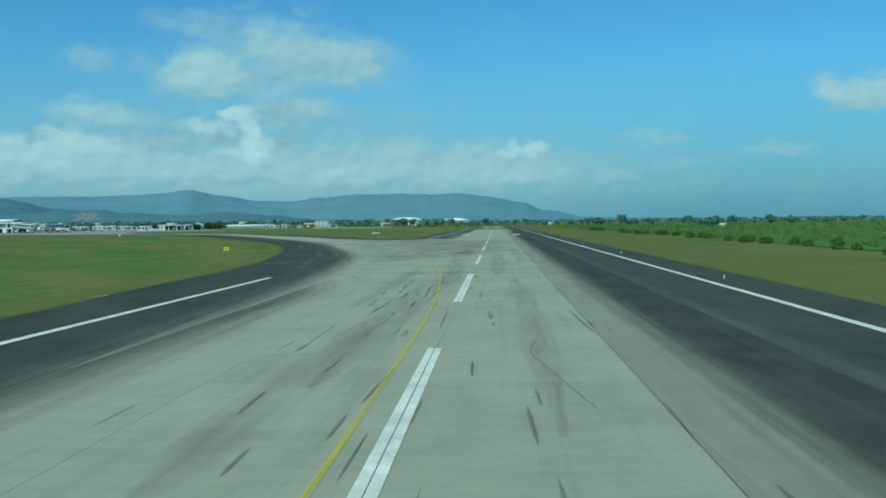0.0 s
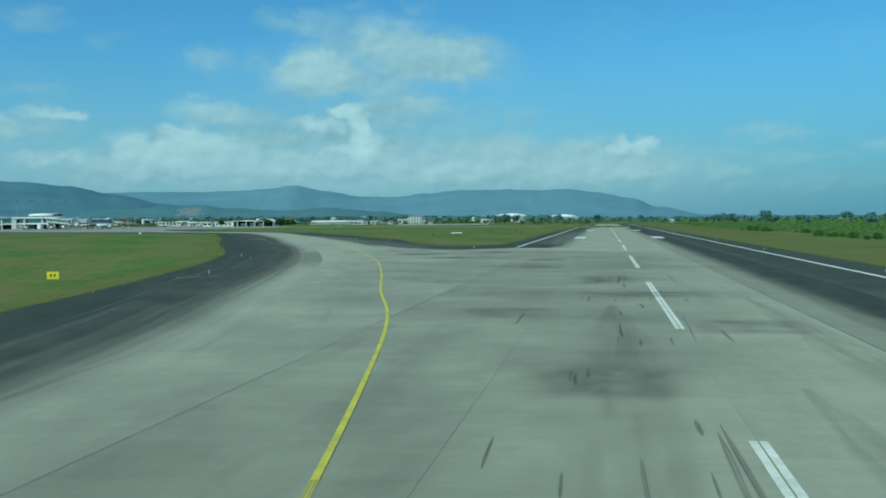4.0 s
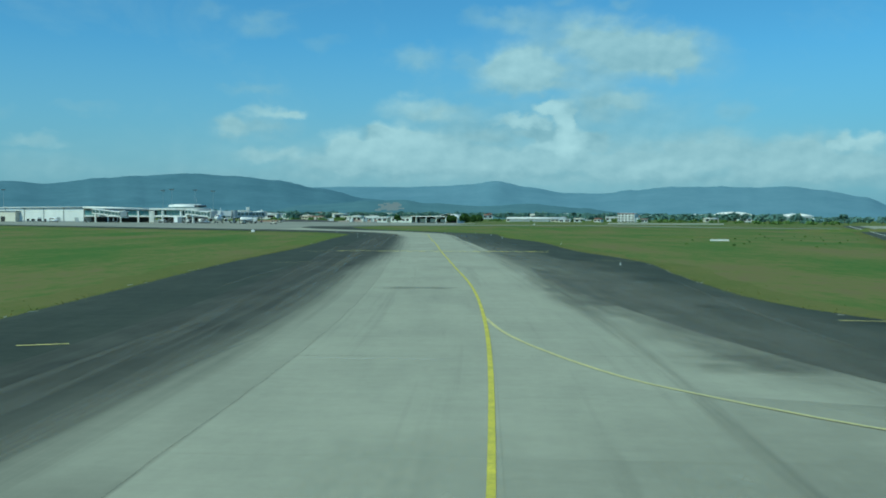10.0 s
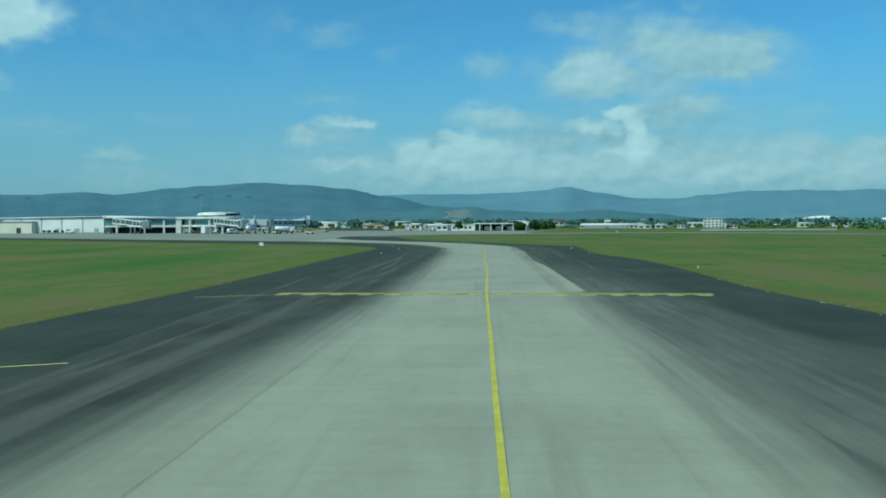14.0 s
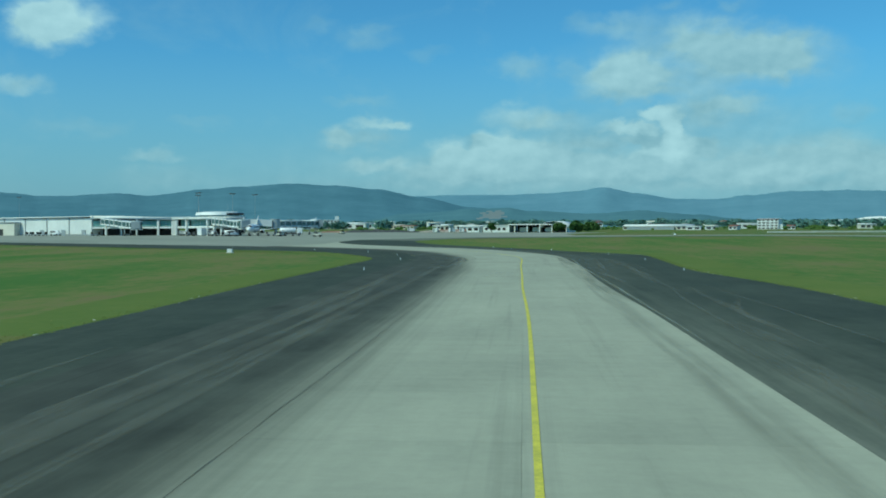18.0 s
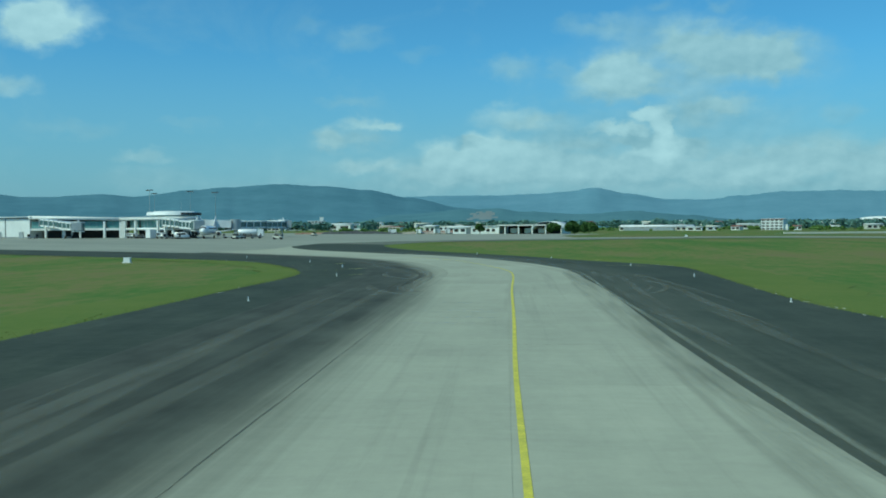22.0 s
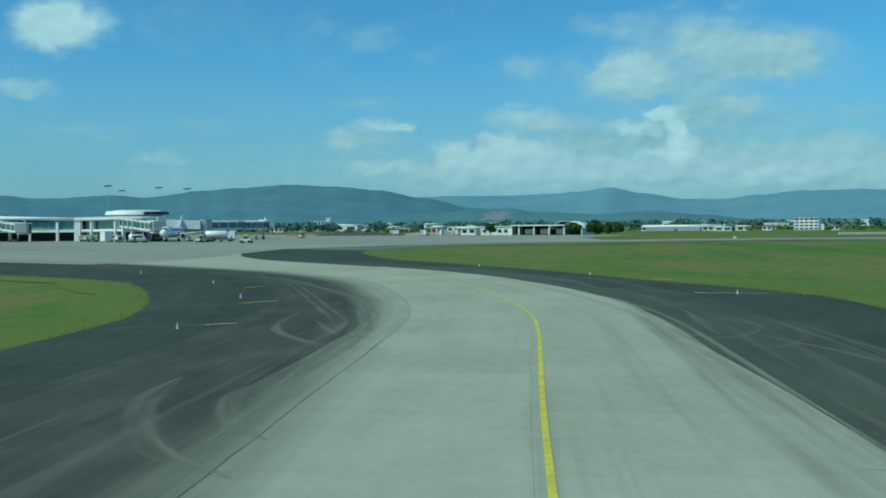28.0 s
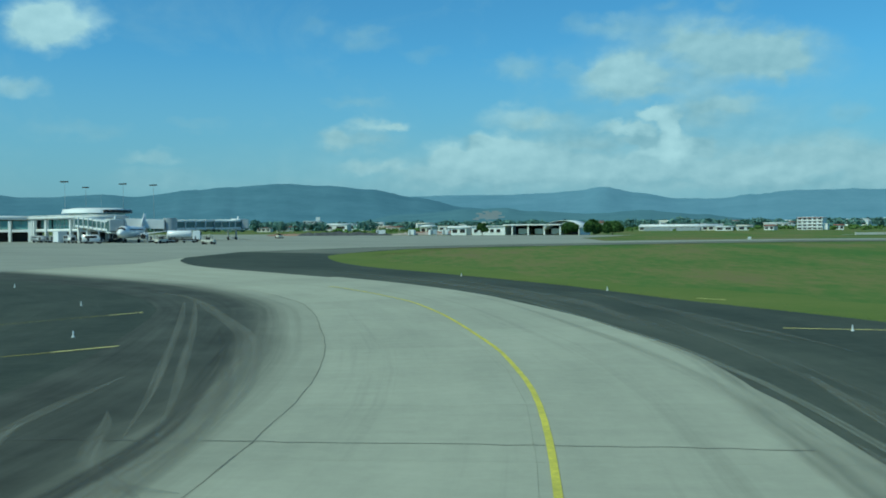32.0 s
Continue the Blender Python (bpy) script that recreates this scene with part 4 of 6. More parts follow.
verge("grass_verge_left", left_g, 1, 3)
corner = min(range(len(right_g)), key=lambda i: right_g[i].y)
verge("grass_verge_right", right_g[corner + 5:], -1, 8)
lush = "bright yellow-green grass along the pavement"
verge("grass_verge_lush_left", [p for p in left_g if p.y > 372 and p.x > -215], 1, 21, 1.5, LUSH, lush, -0.003)
verge("grass_verge_lush_right", [p for p in right_g[corner + 5:] if p.y > 405 and p.x < -60], -1, 27, 2.0, LUSH, lush, -0.003)
verge("grass_verge_corner", right_g[:corner - 8], -1, 5)
verge("grass_verge_runway", flat([(21.75, y) for y in range(-100, 900, 6)]), -1, 14, 6.0)


# ---- building blocks ----
def part(name, bm, material, parent, label=""):
    me = bpy.data.meshes.new(name)
    bm.to_mesh(me)
    bm.free()
    me.materials.append(material)
    ob = new(name, me)
    if parent:
        ob.parent = parent
    return tagged(ob, label)


def block(x0, x1, y0, y1, z0, z1, bevel=0.0, bm=None):
    bm = bm or bmesh.new()
    got = bmesh.ops.create_cube(bm, size=1)["verts"]
    bmesh.ops.scale(bm, vec=(x1 - x0, y1 - y0, z1 - z0), verts=got)
    bmesh.ops.translate(bm, vec=((x0 + x1) / 2, (y0 + y1) / 2, (z0 + z1) / 2), verts=got)
    if bevel:
        bmesh.ops.bevel(bm, geom=list({e for v in got for e in v.link_edges}), offset=bevel, segments=2, affect="EDGES")
    return bm


def rod(a, b, r0, r1=None, seg=10, bm=None):
    """A round bar from a to b."""
    bm = bm or bmesh.new()
    a, b = Vector(a), Vector(b)
    turn = (b - a).to_track_quat("Z", "Y").to_matrix().to_4x4()
    bmesh.ops.create_cone(bm, cap_ends=True, segments=seg, radius1=r0, radius2=r0 if r1 is None else r1, depth=(b - a).length, matrix=Matrix.Translation((a + b) / 2) @ turn)
    return bm


def loft(rings, cap=True, bm=None):
    """A skin over rings of equal count."""
    bm = bm or bmesh.new()
    rows = [[bm.verts.new(p) for p in ring] for ring in rings]
    n = len(rows[0])
    for a, b in zip(rows, rows[1:]):
        for i in range(n):
            bm.faces.new((a[i], a[(i + 1) % n], b[(i + 1) % n], b[i]))
    if cap:
        bm.faces.new(rows[0][::-1])
        bm.faces.new(rows[-1])
    bmesh.ops.recalc_face_normals(bm, faces=bm.faces)
    for f in bm.faces:
        f.smooth = True
    return bm


def tunnel(a, b, wide, high, bm=None):
    """A box beam from a to b, square in section, with its foot at the points."""
    a, b = Vector(a), Vector(b)
    d = (b - a)
    side = Vector((-d.y, d.x, 0)).normalized() * wide / 2
    up = Vector((0, 0, high))
    bm = bm or bmesh.new()
    rows = [[bm.verts.new(p + s * side + k * up) for s, k in ((-1, 0), (1, 0), (1, 1), (-1, 1))] for p in (a, b)]
    for i in range(4):
        bm.faces.new((rows[0][i], rows[0][(i + 1) % 4], rows[1][(i + 1) % 4], rows[1][i]))
    bm.faces.new(rows[0][::-1])
    bm.faces.new(rows[1])
    bmesh.ops.recalc_face_normals(bm, faces=bm.faces)
    return bm


def thing(name, x, y, z, label, category, group="", turn=0.0):
    ob = new(name)
    ob.matrix_world = pose(x, y, z, 0, 0, turn)
    return tagged(ob, label, category, group)


G = 1.25      # level of the apron by the terminal


# ---- terminal ----
def cargo_hall():
    top = thing("cargo_hall", -378, 618, G, "long white windowless hall with tall metal wall panels", "hall")
    part("core", block(-65, -0.3, 0.35, 26, 0, 7.0), WHITE, top)
    for k in range(5):
        x0 = -64.6 + k * 12.9
        part("wall_panel", block(x0 + 0.1, x0 + 12.75, 0, 0.3, 0.5, 6.9, 0.03), WHITE, top)
    for k in range(6):
        x0 = -64.9 + k * 12.9
        part("rib", block(x0 - 0.08, x0 + 0.12, -0.15, 0.32, 0, 7.0), GREY_METAL, top)
    part("plinth", block(-65, 0, -0.08, 0.33, 0, 0.45), GREY_METAL, top)
    bm = loft([[Vector((x, y, z)) for x, z in ((-66, 7.0), (1, 7.3), (1, 7.75), (-66, 7.4))] for y in (-0.8, 27)])
    part("roof", bm, WHITE, top)
    part("low_annex", block(-65, -42, -3.0, -0.2, 0, 5.2, 0.05), CREAM, top)
    part("annex_roof", block(-65.4, -41.6, -3.4, -0.16, 5.25, 5.6), GREY_METAL, top)
    part("door", block(-52, -49, -3.06, -2.96, 0, 2.6), DARK, top)
    for x in (-30, -17.5, -6):
        part("door", block(x, x + 2.2, -0.24, -0.16, 0, 2.3), GREY_METAL, top)


def wing():
    top = thing("terminal_wing", -378, 618, G, "white two storey terminal wing with open bays and teal glazing", "terminal", turn=22.7)
    part("back_wall", block(0, 33.4, 5.0, 5.4, 0, 7.2), DARK, top)
    part("upper_floor", block(0, 33.4, -0.4, 14, 2.75, 3.5), WHITE, top)
    bm = loft([[Vector((x, y, z)) for x, z in ((-0.5, 6.75), (14, 6.45), (33.4, 6.0), (33.4, 7.15), (14, 7.65), (-0.5, 7.9))] for y in (-0.9, 14)])
    part("roof", bm, WHITE, top)
    for x in (5.2, 26.5, 32.3):
        part("column", block(x, x + 0.8, -0.6, 0.2, 0, 5.95, 0.04), WHITE, top)
    for x in (11.5, 17.8):
        part("ground_column", block(x, x + 0.6, -0.5, 0.1, 0, 2.7, 0.04), WHITE, top)
    for x0, x1 in ((0.2, 5.1), (6.1, 26.4), (27.4, 32.2)):
        pane = part("glazing", block(x0, x1, 0.3, 0.4, 3.55, 5.9), GLASS, top)
        n = max(2, round((x1 - x0) / 2.6))
        for j in range(1, n):
            x = x0 + (x1 - x0) * j / n
            part("mullion", block(x - 0.04, x + 0.04, 0.22, 0.28, 3.6, 5.85), GREY_METAL, pane)


def pavilion():
    top = thing("terminal_pavilion", -347, 631, G, "white terminal pavilion with glazed upper floor and round rooftop hall", "terminal", turn=-15)
    plan = ((-0.6, -1.4), (34, -1.4), (34, 9), (20, 14), (12, 22.5), (-0.6, 22.5))
    inner = ((0, -0.7), (33, -0.7), (33, 8.5), (19.5, 13.5), (11.5, 22), (0, 22))
    rear = ((0, 6), (32.6, 6), (32.6, 8.3), (19.3, 13.2), (11.4, 21.6), (0, 21.6))

    def storey(name, shape, z0, z1, material):
        return part(name, loft([[Vector((x, y, z)) for x, y in shape] for z in (z0, z1)]), material, top)

    storey("ground_floor", rear, 0, 2.68, DARK)
    storey("upper_floor", inner, 2.7, 3.55, WHITE)
    storey("hall", [(x * 0.985 + 0.2, y + 1.9 if y < 1 else y - 0.3) for x, y in inner], 3.56, 6.12, DARK)
    storey("roof", plan, 6.15, 7.0, WHITE)
    storey("roof_edge", [(x * 1.006 - 0.1, y * 1.006 - 0.06) for x, y in plan], 6.98, 7.2, WHITE)
    for x in (0.6, 1.9, 9.0, 23.2, 27.6, 32.4):
        part("column", block(x, x + 0.85, -1.1, -0.25, 0, 6.12, 0.05), WHITE, top)
    for x0, x1 in ((2.8, 8.9), (9.95, 23.1), (24.15, 27.5), (28.55, 32.3)):
        pane = part("glazing", block(x0, x1, 0.9, 1.0, 3.6, 6.1), GLASS, top)
        n = max(2, round((x1 - x0) / 2.2))
        for j in range(1, n):
            x = x0 + (x1 - x0) * j / n
            part("mullion", block(x - 0.05, x + 0.05, 0.8, 0.88, 3.6, 6.1), GREY_METAL, pane)
        part("transom", block(x0, x1, 0.8, 0.87, 4.4, 4.5), GREY_METAL, pane)
    part("glazing", block(33.02, 33.1, 1.5, 8.2, 3.6, 6.1), GLASS, top)
    for x in (5, 14, 22, 29):
        part("ground_door", block(x, x + 2.6, 5.9, 5.98, 0, 2.4), GREY_METAL, top)
    # round hall on the roof, white on one half and glazed on the other
    cx, cy = 11.5, 12.9
    drum = part("drum", rod((cx, cy, 7.0), (cx, cy, 7.85), 7.6, seg=48), GLASS, top, "round glazed rooftop hall under a white roof")
    for k in range(16):
        a0, a1 = radians(-18 + 11 * k), radians(-18 + 11 * k + 10.4)
        ring = [[Vector((cx + r * math.cos(a), cy + r * math.sin(a), z)) for r, z in ((9.38, 7.95), (9.46, 7.95), (9.3, 8.7), (9.22, 8.7))] for a in (a0, (a0 + a1) / 2, a1)]
        part("drum_pane", loft(ring), BLACK, drum)
    part("drum_roof", rod((cx, cy, 7.86), (cx, cy, 8.95), 9.4, 9.0, 48), WHITE, drum)
    part("drum_cap", rod((cx, cy, 8.95), (cx, cy, 9.25), 7.4, 6.6, 48), WHITE, drum)
    part("antenna", rod((27, 6, 7.1), (27, 6, 12.4), 0.06, 0.03, 6), GREY_METAL, top)


def jet_bridge(a, b, rot, cab_turn, foot):
    """a: where it leaves the building; b: its outer end; rot: whether a round lobby stands at a."""
    top = thing("jet_bridge", a[0], a[1], G, "white boarding bridge with glazed sides on steel legs", "jet bridge", "boarding bridges")
    o = Vector((a[0], a[1], G))
    pa, pb = Vector(a) - o, Vector(b) - o
    mid_p = pa.lerp(pb, 0.55)
    up = Vector((0, 0, 1))
    for name, a0, b0, wide, low in (("inner", pa, mid_p, 2.7, 0.0), ("outer", mid_p, pb, 3.0, -0.12)):
        part(name + "_floor_beam", tunnel(a0 + up * low, b0 + up * low, wide, 0.55), WHITE, top)
        part(name + "_glazing", tunnel(a0 + up * (low + 0.56), b0 + up * (low + 0.56), wide - 0.16, 1.6), BRIDGE_GLASS, top)
        part(name + "_roof", tunnel(a0 + up * (low + 2.17), b0 + up * (low + 2.17), wide + 0.1, 0.4), WHITE, top)
    d = (pb - pa).normalized()
    side = Vector((-d.y, d.x, 0)).normalized()
    for f in (0.02, 0.14, 0.28, 0.42, 0.55, 0.66, 0.78, 0.88, 0.98):
        p = pa.lerp(pb, f)
        bm = tunnel(p - d * 0.1 - Vector((0, 0, 0.14)), p + d * 0.1 - Vector((0, 0, 0.14)), 3.2, 2.85)
        part("frame_rib", bm, GREY_METAL if f == 0.55 else WHITE, top)
    if rot:
        part("lobby", rod(pa + Vector((0, 0, -0.4)), pa + Vector((0, 0, 3.2)), 1.75, seg=20), GREY_METAL, top)
        part("lobby_column", rod((pa.x, pa.y, 0), (pa.x, pa.y, pa.z - 0.4), 0.55, seg=14), GREY_METAL, top)
    cab = part("cab", rod(pb + Vector((0, 0, -0.25)), pb + Vector((0, 0, 2.5)), 1.9, seg=16), BRIDGE_GLASS, top, "glazed round cab")
    part("cab_roof", rod(pb + Vector((0, 0, 2.5)), pb + Vector((0, 0, 2.95)), 2.1, seg=16), WHITE, cab)
    part("cab_floor", rod(pb + Vector((0, 0, -0.5)), pb + Vector((0, 0, -0.2)), 2.05, seg=16), WHITE, cab)
    bm = tunnel(pb + Vector((math.cos(cab_turn), math.sin(cab_turn), 0)) * 1.2, pb + Vector((math.cos(cab_turn), math.sin(cab_turn), 0)) * 3.0, 3.2, 2.7)
    part("canopy", bm, GREY_METAL, cab, "grey folding canopy")
    part("beacon", rod(pb + Vector((0, 0, 3.0)), pb + Vector((0, 0, 3.7)), 0.2, seg=8), CLEAN_WHITE, cab)
    leg = pa.lerp(pb, foot)
    for s in (-1, 1):
        q = leg + side * s * 1.3
        part("leg", rod((q.x, q.y, 0.5), (q.x, q.y, leg.z + 0.1), 0.22, seg=8), GREY_METAL, top)
        w = part("wheel", rod((q.x - side.x * 0.2, q.y - side.y * 0.2, 0.5), (q.x + side.x * 0.2, q.y + side.y * 0.2, 0.5), 0.5, seg=14), RUBBER, top)
    bm = tunnel(Vector((leg.x, leg.y, 0.35)) - side * 1.6, Vector((leg.x, leg.y, 0.35)) + side * 1.6, 0.5, 0.35)
    part("axle", bm, GREY_METAL, top)
    return top


cargo_hall()
wing()
pavilion()
jet_bridge((-372, 618.0, 5.5), (-350, 614.0, 4.0), False, -1.0, 0.72)
jet_bridge((-320, 623.0, 5.3), (-302, 618.0, 4.2), False, -0.6, 0.7)
jet_bridge((-304, 639.0, 4.3), (-311, 675.0, 4.6), True, 0.6, 0.9)
jet_bridge((-463, 617.0, 5.2), (-446, 610.0, 4.0), False, -0.8, 0.7)
part("lobby_link", tunnel((-312.5, 631.5, 5.0), (-304.5, 637.5, 4.6), 2.6, 2.5), WHITE, None)
tagged(bpy.data.objects["lobby_link"], "white covered walkway between pavilion and boarding bridge", "walkway")
part("column", rod((-308.2, 634.7, G), (-308.2, 634.7, 4.75), 0.3), GREY_METAL, bpy.data.objects["lobby_link"])


# ---- aircraft ----
def airliner(nose, tail, radius, zc):
    n, t = Vector((*nose, zc)), Vector((*tail, zc))
    length = (t - n).length
    turn = math.degrees(math.atan2(t.y - n.y, t.x - n.x))
    top = thing("airliner", nose[0], nose[1], G, "white twin-engined passenger jet parked at a boarding bridge", "airplane", turn=turn)
    c, r, k = zc - G, radius, length
    rings = []
    for s, q, up in ((0.0, 0.05, -0.25), (0.012, 0.32, -0.2), (0.035, 0.6, -0.12), (0.07, 0.85, -0.04), (0.12, 1, 0), (0.6, 1, 0), (0.72, 0.9, 0.1), (0.84, 0.62, 0.38), (0.94, 0.34, 0.62), (1.0, 0.1, 0.8)):
        rings.append([Vector((s * k, q * r * math.cos(a), c + up * r + q * r * math.sin(a))) for a in (2 * math.pi * i / 24 for i in range(24))])
    hull = part("fuselage", loft(rings), CLEAN_WHITE, top)
    for s in (-1, 1):
        for i in range(22):
            x = k * (0.16 + 0.024 * i)
            part("window", block(x - 0.12, x + 0.12, s * r * 0.955 - 0.03, s * r * 0.955 + 0.03, c + 0.28 * r, c + 0.28 * r + 0.34), BLACK, hull)
        rows = [[Vector(p) for p in ring] for ring in (
            ((k * 0.36, s * r * 0.7, c - 0.55 * r), (k * 0.40, s * r * 0.7, c - 0.38 * r), (k * 0.54, s * r * 0.7, c - 0.5 * r), (k * 0.40, s * r * 0.7, c - 0.7 * r)),
            ((k * 0.55, s * k * 0.42, c + 0.25 * r), (k * 0.56, s * k * 0.42, c + 0.31 * r), (k * 0.60, s * k * 0.42, c + 0.27 * r), (k * 0.56, s * k * 0.42, c + 0.22 * r)))]
        part("wing", loft(rows), CLEAN_WHITE, top)
        rows = [[Vector(p) for p in ring] for ring in (
            ((k * 0.88, s * 0.3, c + 0.75 * r), (k * 0.90, s * 0.3, c + 0.85 * r), (k * 0.97, s * 0.3, c + 0.8 * r), (k * 0.90, s * 0.3, c + 0.7 * r)),
            ((k * 0.96, s * k * 0.15, c + 0.9 * r), (k * 0.965, s * k * 0.15, c + 0.94 * r), (k * 1.0, s * k * 0.15, c + 0.92 * r), (k * 0.965, s * k * 0.15, c + 0.88 * r)))]
        part("tailplane", loft(rows), CLEAN_WHITE, top)
        e = part("engine", loft([[Vector((x, s * k * 0.15 + q * 0.36 * r * math.cos(a) * 1.4, c - 0.72 * r + q * 0.36 * r * 1.4 * math.sin(a))) for a in (2 * math.pi * i / 16 for i in range(16))] for x, q in ((k * 0.33, 0.86), (k * 0.34, 1.0), (k * 0.40, 1.0), (k * 0.46, 0.7))]), CLEAN_WHITE, top)
        part("intake", rod((k * 0.329, s * k * 0.15, c - 0.72 * r), (k * 0.335, s * k * 0.15, c - 0.72 * r), 0.42 * r, seg=16), BLACK, e)
        part("pylon", block(k * 0.37, k * 0.45, s * k * 0.15 - 0.1, s * k * 0.15 + 0.1, c - 0.35 * r, c - 0.08 * r), CLEAN_WHITE, e)
        g = part("main_gear", rod((k * 0.45, s * r * 1.1, 0.4), (k * 0.45, s * r * 1.1, c - 0.4 * r), 0.12), GREY_METAL, top)
        part("tyre", rod((k * 0.45, s * r * 1.1 - 0.25, 0.45), (k * 0.45, s * r * 1.1 + 0.25, 0.45), 0.45, seg=16), RUBBER, g)
    fin = [[Vector((x, y, z)) for x, y, z in ((k * 0.80, -w, c + 0.8 * r), (k * 0.80, w, c + 0.8 * r), (k * 0.97, w, c + 0.9 * r), (k * 0.97, -w, c + 0.9 * r))] for w in (0.14,)] + [[Vector((x, y, z)) for x, y, z in ((k * 0.93, -0.06, c + 3.2 * r), (k * 0.93, 0.06, c + 3.2 * r), (k * 1.0, 0.06, c + 3.2 * r), (k * 1.0, -0.06, c + 3.2 * r))]]
    part("fin", loft(fin), CLEAN_WHITE, top)
    g = part("nose_gear", rod((k * 0.12, 0, 0.3), (k * 0.12, 0, c - 0.9 * r), 0.1), GREY_METAL, top)
    part("tyre", rod((k * 0.12, -0.2, 0.35), (k * 0.12, 0.2, 0.35), 0.35, seg=14), RUBBER, g)
    rows = [[Vector((k * x, q * r * math.cos(a), c + up * r + q * r * math.sin(a))) for a in (radians(d) for d in range(25, 160, 15))] for x, q, up in ((0.036, 0.64, -0.10), (0.062, 0.84, -0.03))]
    bm = bmesh.new()
    vs = [[bm.verts.new(p) for p in row] for row in rows]
    for i in range(len(vs[0]) - 1):
        bm.faces.new((vs[0][i], vs[0][i + 1], vs[1][i + 1], vs[1][i]))
    part("windscreen", bm, BLACK, hull)


airliner((-297.3, 615.0), (-309.0, 635.2), 1.5, 3.9)


# ---- vehicles ----
def fuel_truck(x, y, turn):
    top = thing("fuel_truck", x, y, land(x, y), "white aircraft fuel tanker truck", "truck", turn=turn)
    rings = [[Vector((px, 1.15 * q * math.cos(a), 2.0 + 0.95 * q * math.sin(a))) for a in (2 * math.pi * i / 18 for i in range(18))] for px, q in ((-3.6, 0.8), (-3.4, 1), (2.0, 1), (2.2, 0.8))]
    part("tank", loft(rings), CLEAN_WHITE, top)
    part("cab", block(2.5, 4.4, -1.15, 1.15, 0.7, 2.9, 0.15), CLEAN_WHITE, top)
    part("windscreen", block(4.36, 4.44, -1.0, 1.0, 1.8, 2.6), BLACK, top)
    part("chassis", block(-3.7, 4.2, -0.9, 0.9, 0.55, 0.95), DARK, top)
    for px in (-2.8, -1.6, 3.2):
        for s in (-1, 1):
            part("wheel", rod((px, s * 0.85, 0.5), (px, s * 1.2, 0.5), 0.5, seg=14), RUBBER, top)


def van(x, y, turn, long=4.6, high=2.1, paint=None):
    top = thing("service_van", x, y, land(x, y), "small airport service van parked by the terminal", "van", "service vans", turn)
    side = [(-long / 2, 0.45), (long / 2, 0.45), (long / 2, 1.05), (long / 2 - 0.7, 1.25), (long / 2 - 1.3, high), (-long / 2, high)]
    part("body", loft([[Vector((px, s * 0.95, pz)) for px, pz in side] for s in (-1, 1)]), paint or CLEAN_WHITE, top)
    for s in (-1, 1):
        part("side_window", block(-long / 2 + 0.4, long / 2 - 1.5, s * 0.96 - 0.02, s * 0.96 + 0.02, 1.3, high - 0.25), BLACK, top)
        for px in (-long / 2 + 0.9, long / 2 - 0.9):
            part("wheel", rod((px, s * 0.75, 0.35), (px, s * 1.0, 0.35), 0.35, seg=12), RUBBER, top)


def tug(x, y, turn):
    top = thing("baggage_tug", x, y, land(x, y), "small pale baggage tractor standing on the apron", "tractor", "baggage tractors", turn)
    part("body", block(-1.4, 1.4, -0.75, 0.75, 0.4, 1.0, 0.08), CREAM, top)
    part("seat", block(-0.5, 0.1, -0.5, 0.5, 1.0, 1.5, 0.05), DARK, top)
    part("roof", block(-0.8, 0.7, -0.7, 0.7, 1.95, 2.03), CREAM, top)
    for px in (-0.7, 0.6):
        for s in (-0.62, 0.62):
            part("post", rod((px, s, 1.0), (px, s, 1.95), 0.04, seg=6), DARK, top)
    for px in (-0.95, 0.95):
        for s in (-1, 1):
            part("wheel", rod((px, s * 0.6, 0.35), (px, s * 0.85, 0.35), 0.35, seg=12), RUBBER, top)


def cart(x, y, turn):
    top = thing("baggage_cart", x, y, land(x, y), "low dark baggage cart by the hall", "cart", "baggage carts", turn)
    part("deck", block(-1.6, 1.6, -0.75, 0.75, 0.5, 0.62), GREY_METAL, top)
    part("end_rail", block(-1.6, -1.52, -0.75, 0.75, 0.62, 1.5), DARK, top)
    part("end_rail", block(1.52, 1.6, -0.75, 0.75, 0.62, 1.5), DARK, top)
    for px in (-1.1, 1.1):
        for s in (-1, 1):
            part("wheel", rod((px, s * 0.55, 0.25), (px, s * 0.75, 0.25), 0.25, seg=10), RUBBER, top)


fuel_truck(-287.2, 625.5, 35)
van(-333, 621.5, 10, 4.2, 1.8, GREY_METAL)
van(-313, 614, -20, 4.6, 2.0, GREY_METAL)
van(-392, 612, 5)
van(-301, 610, 60)
tug(-260, 604, 20)
tug(-314, 699, 150)
tug(-281, 612, 80)
for x, y, w in ((-398, 611, 5), (-402, 610.5, 0), (-406, 610.8, -6), (-371, 613, 20), (-293, 622, 40), (-296, 626, 60), (-329, 620, 70), (-325.5, 619.6, 60), (-309, 613, 15), (-305, 612, 0), (-298, 608, 30), (-285, 618, 70), (-282, 622, 50)):
    cart(x, y, w)
bm = block(-1.3, 1.3, -1.2, 1.2, 0.2, 2.9, 0.05)
box_ob = part("cargo_box", bm, CLEAN_WHITE, None)
box_ob.matrix_world = pose(-322.5, 619, G, 0, 0, -12)
tagged(box_ob, "tall white cargo box under the terminal", "box")
for px in (-1, 1):
    part("skid", block(px - 0.1, px + 0.1, -1.1, 1.1, 0, 0.2), GREY_METAL, box_ob)


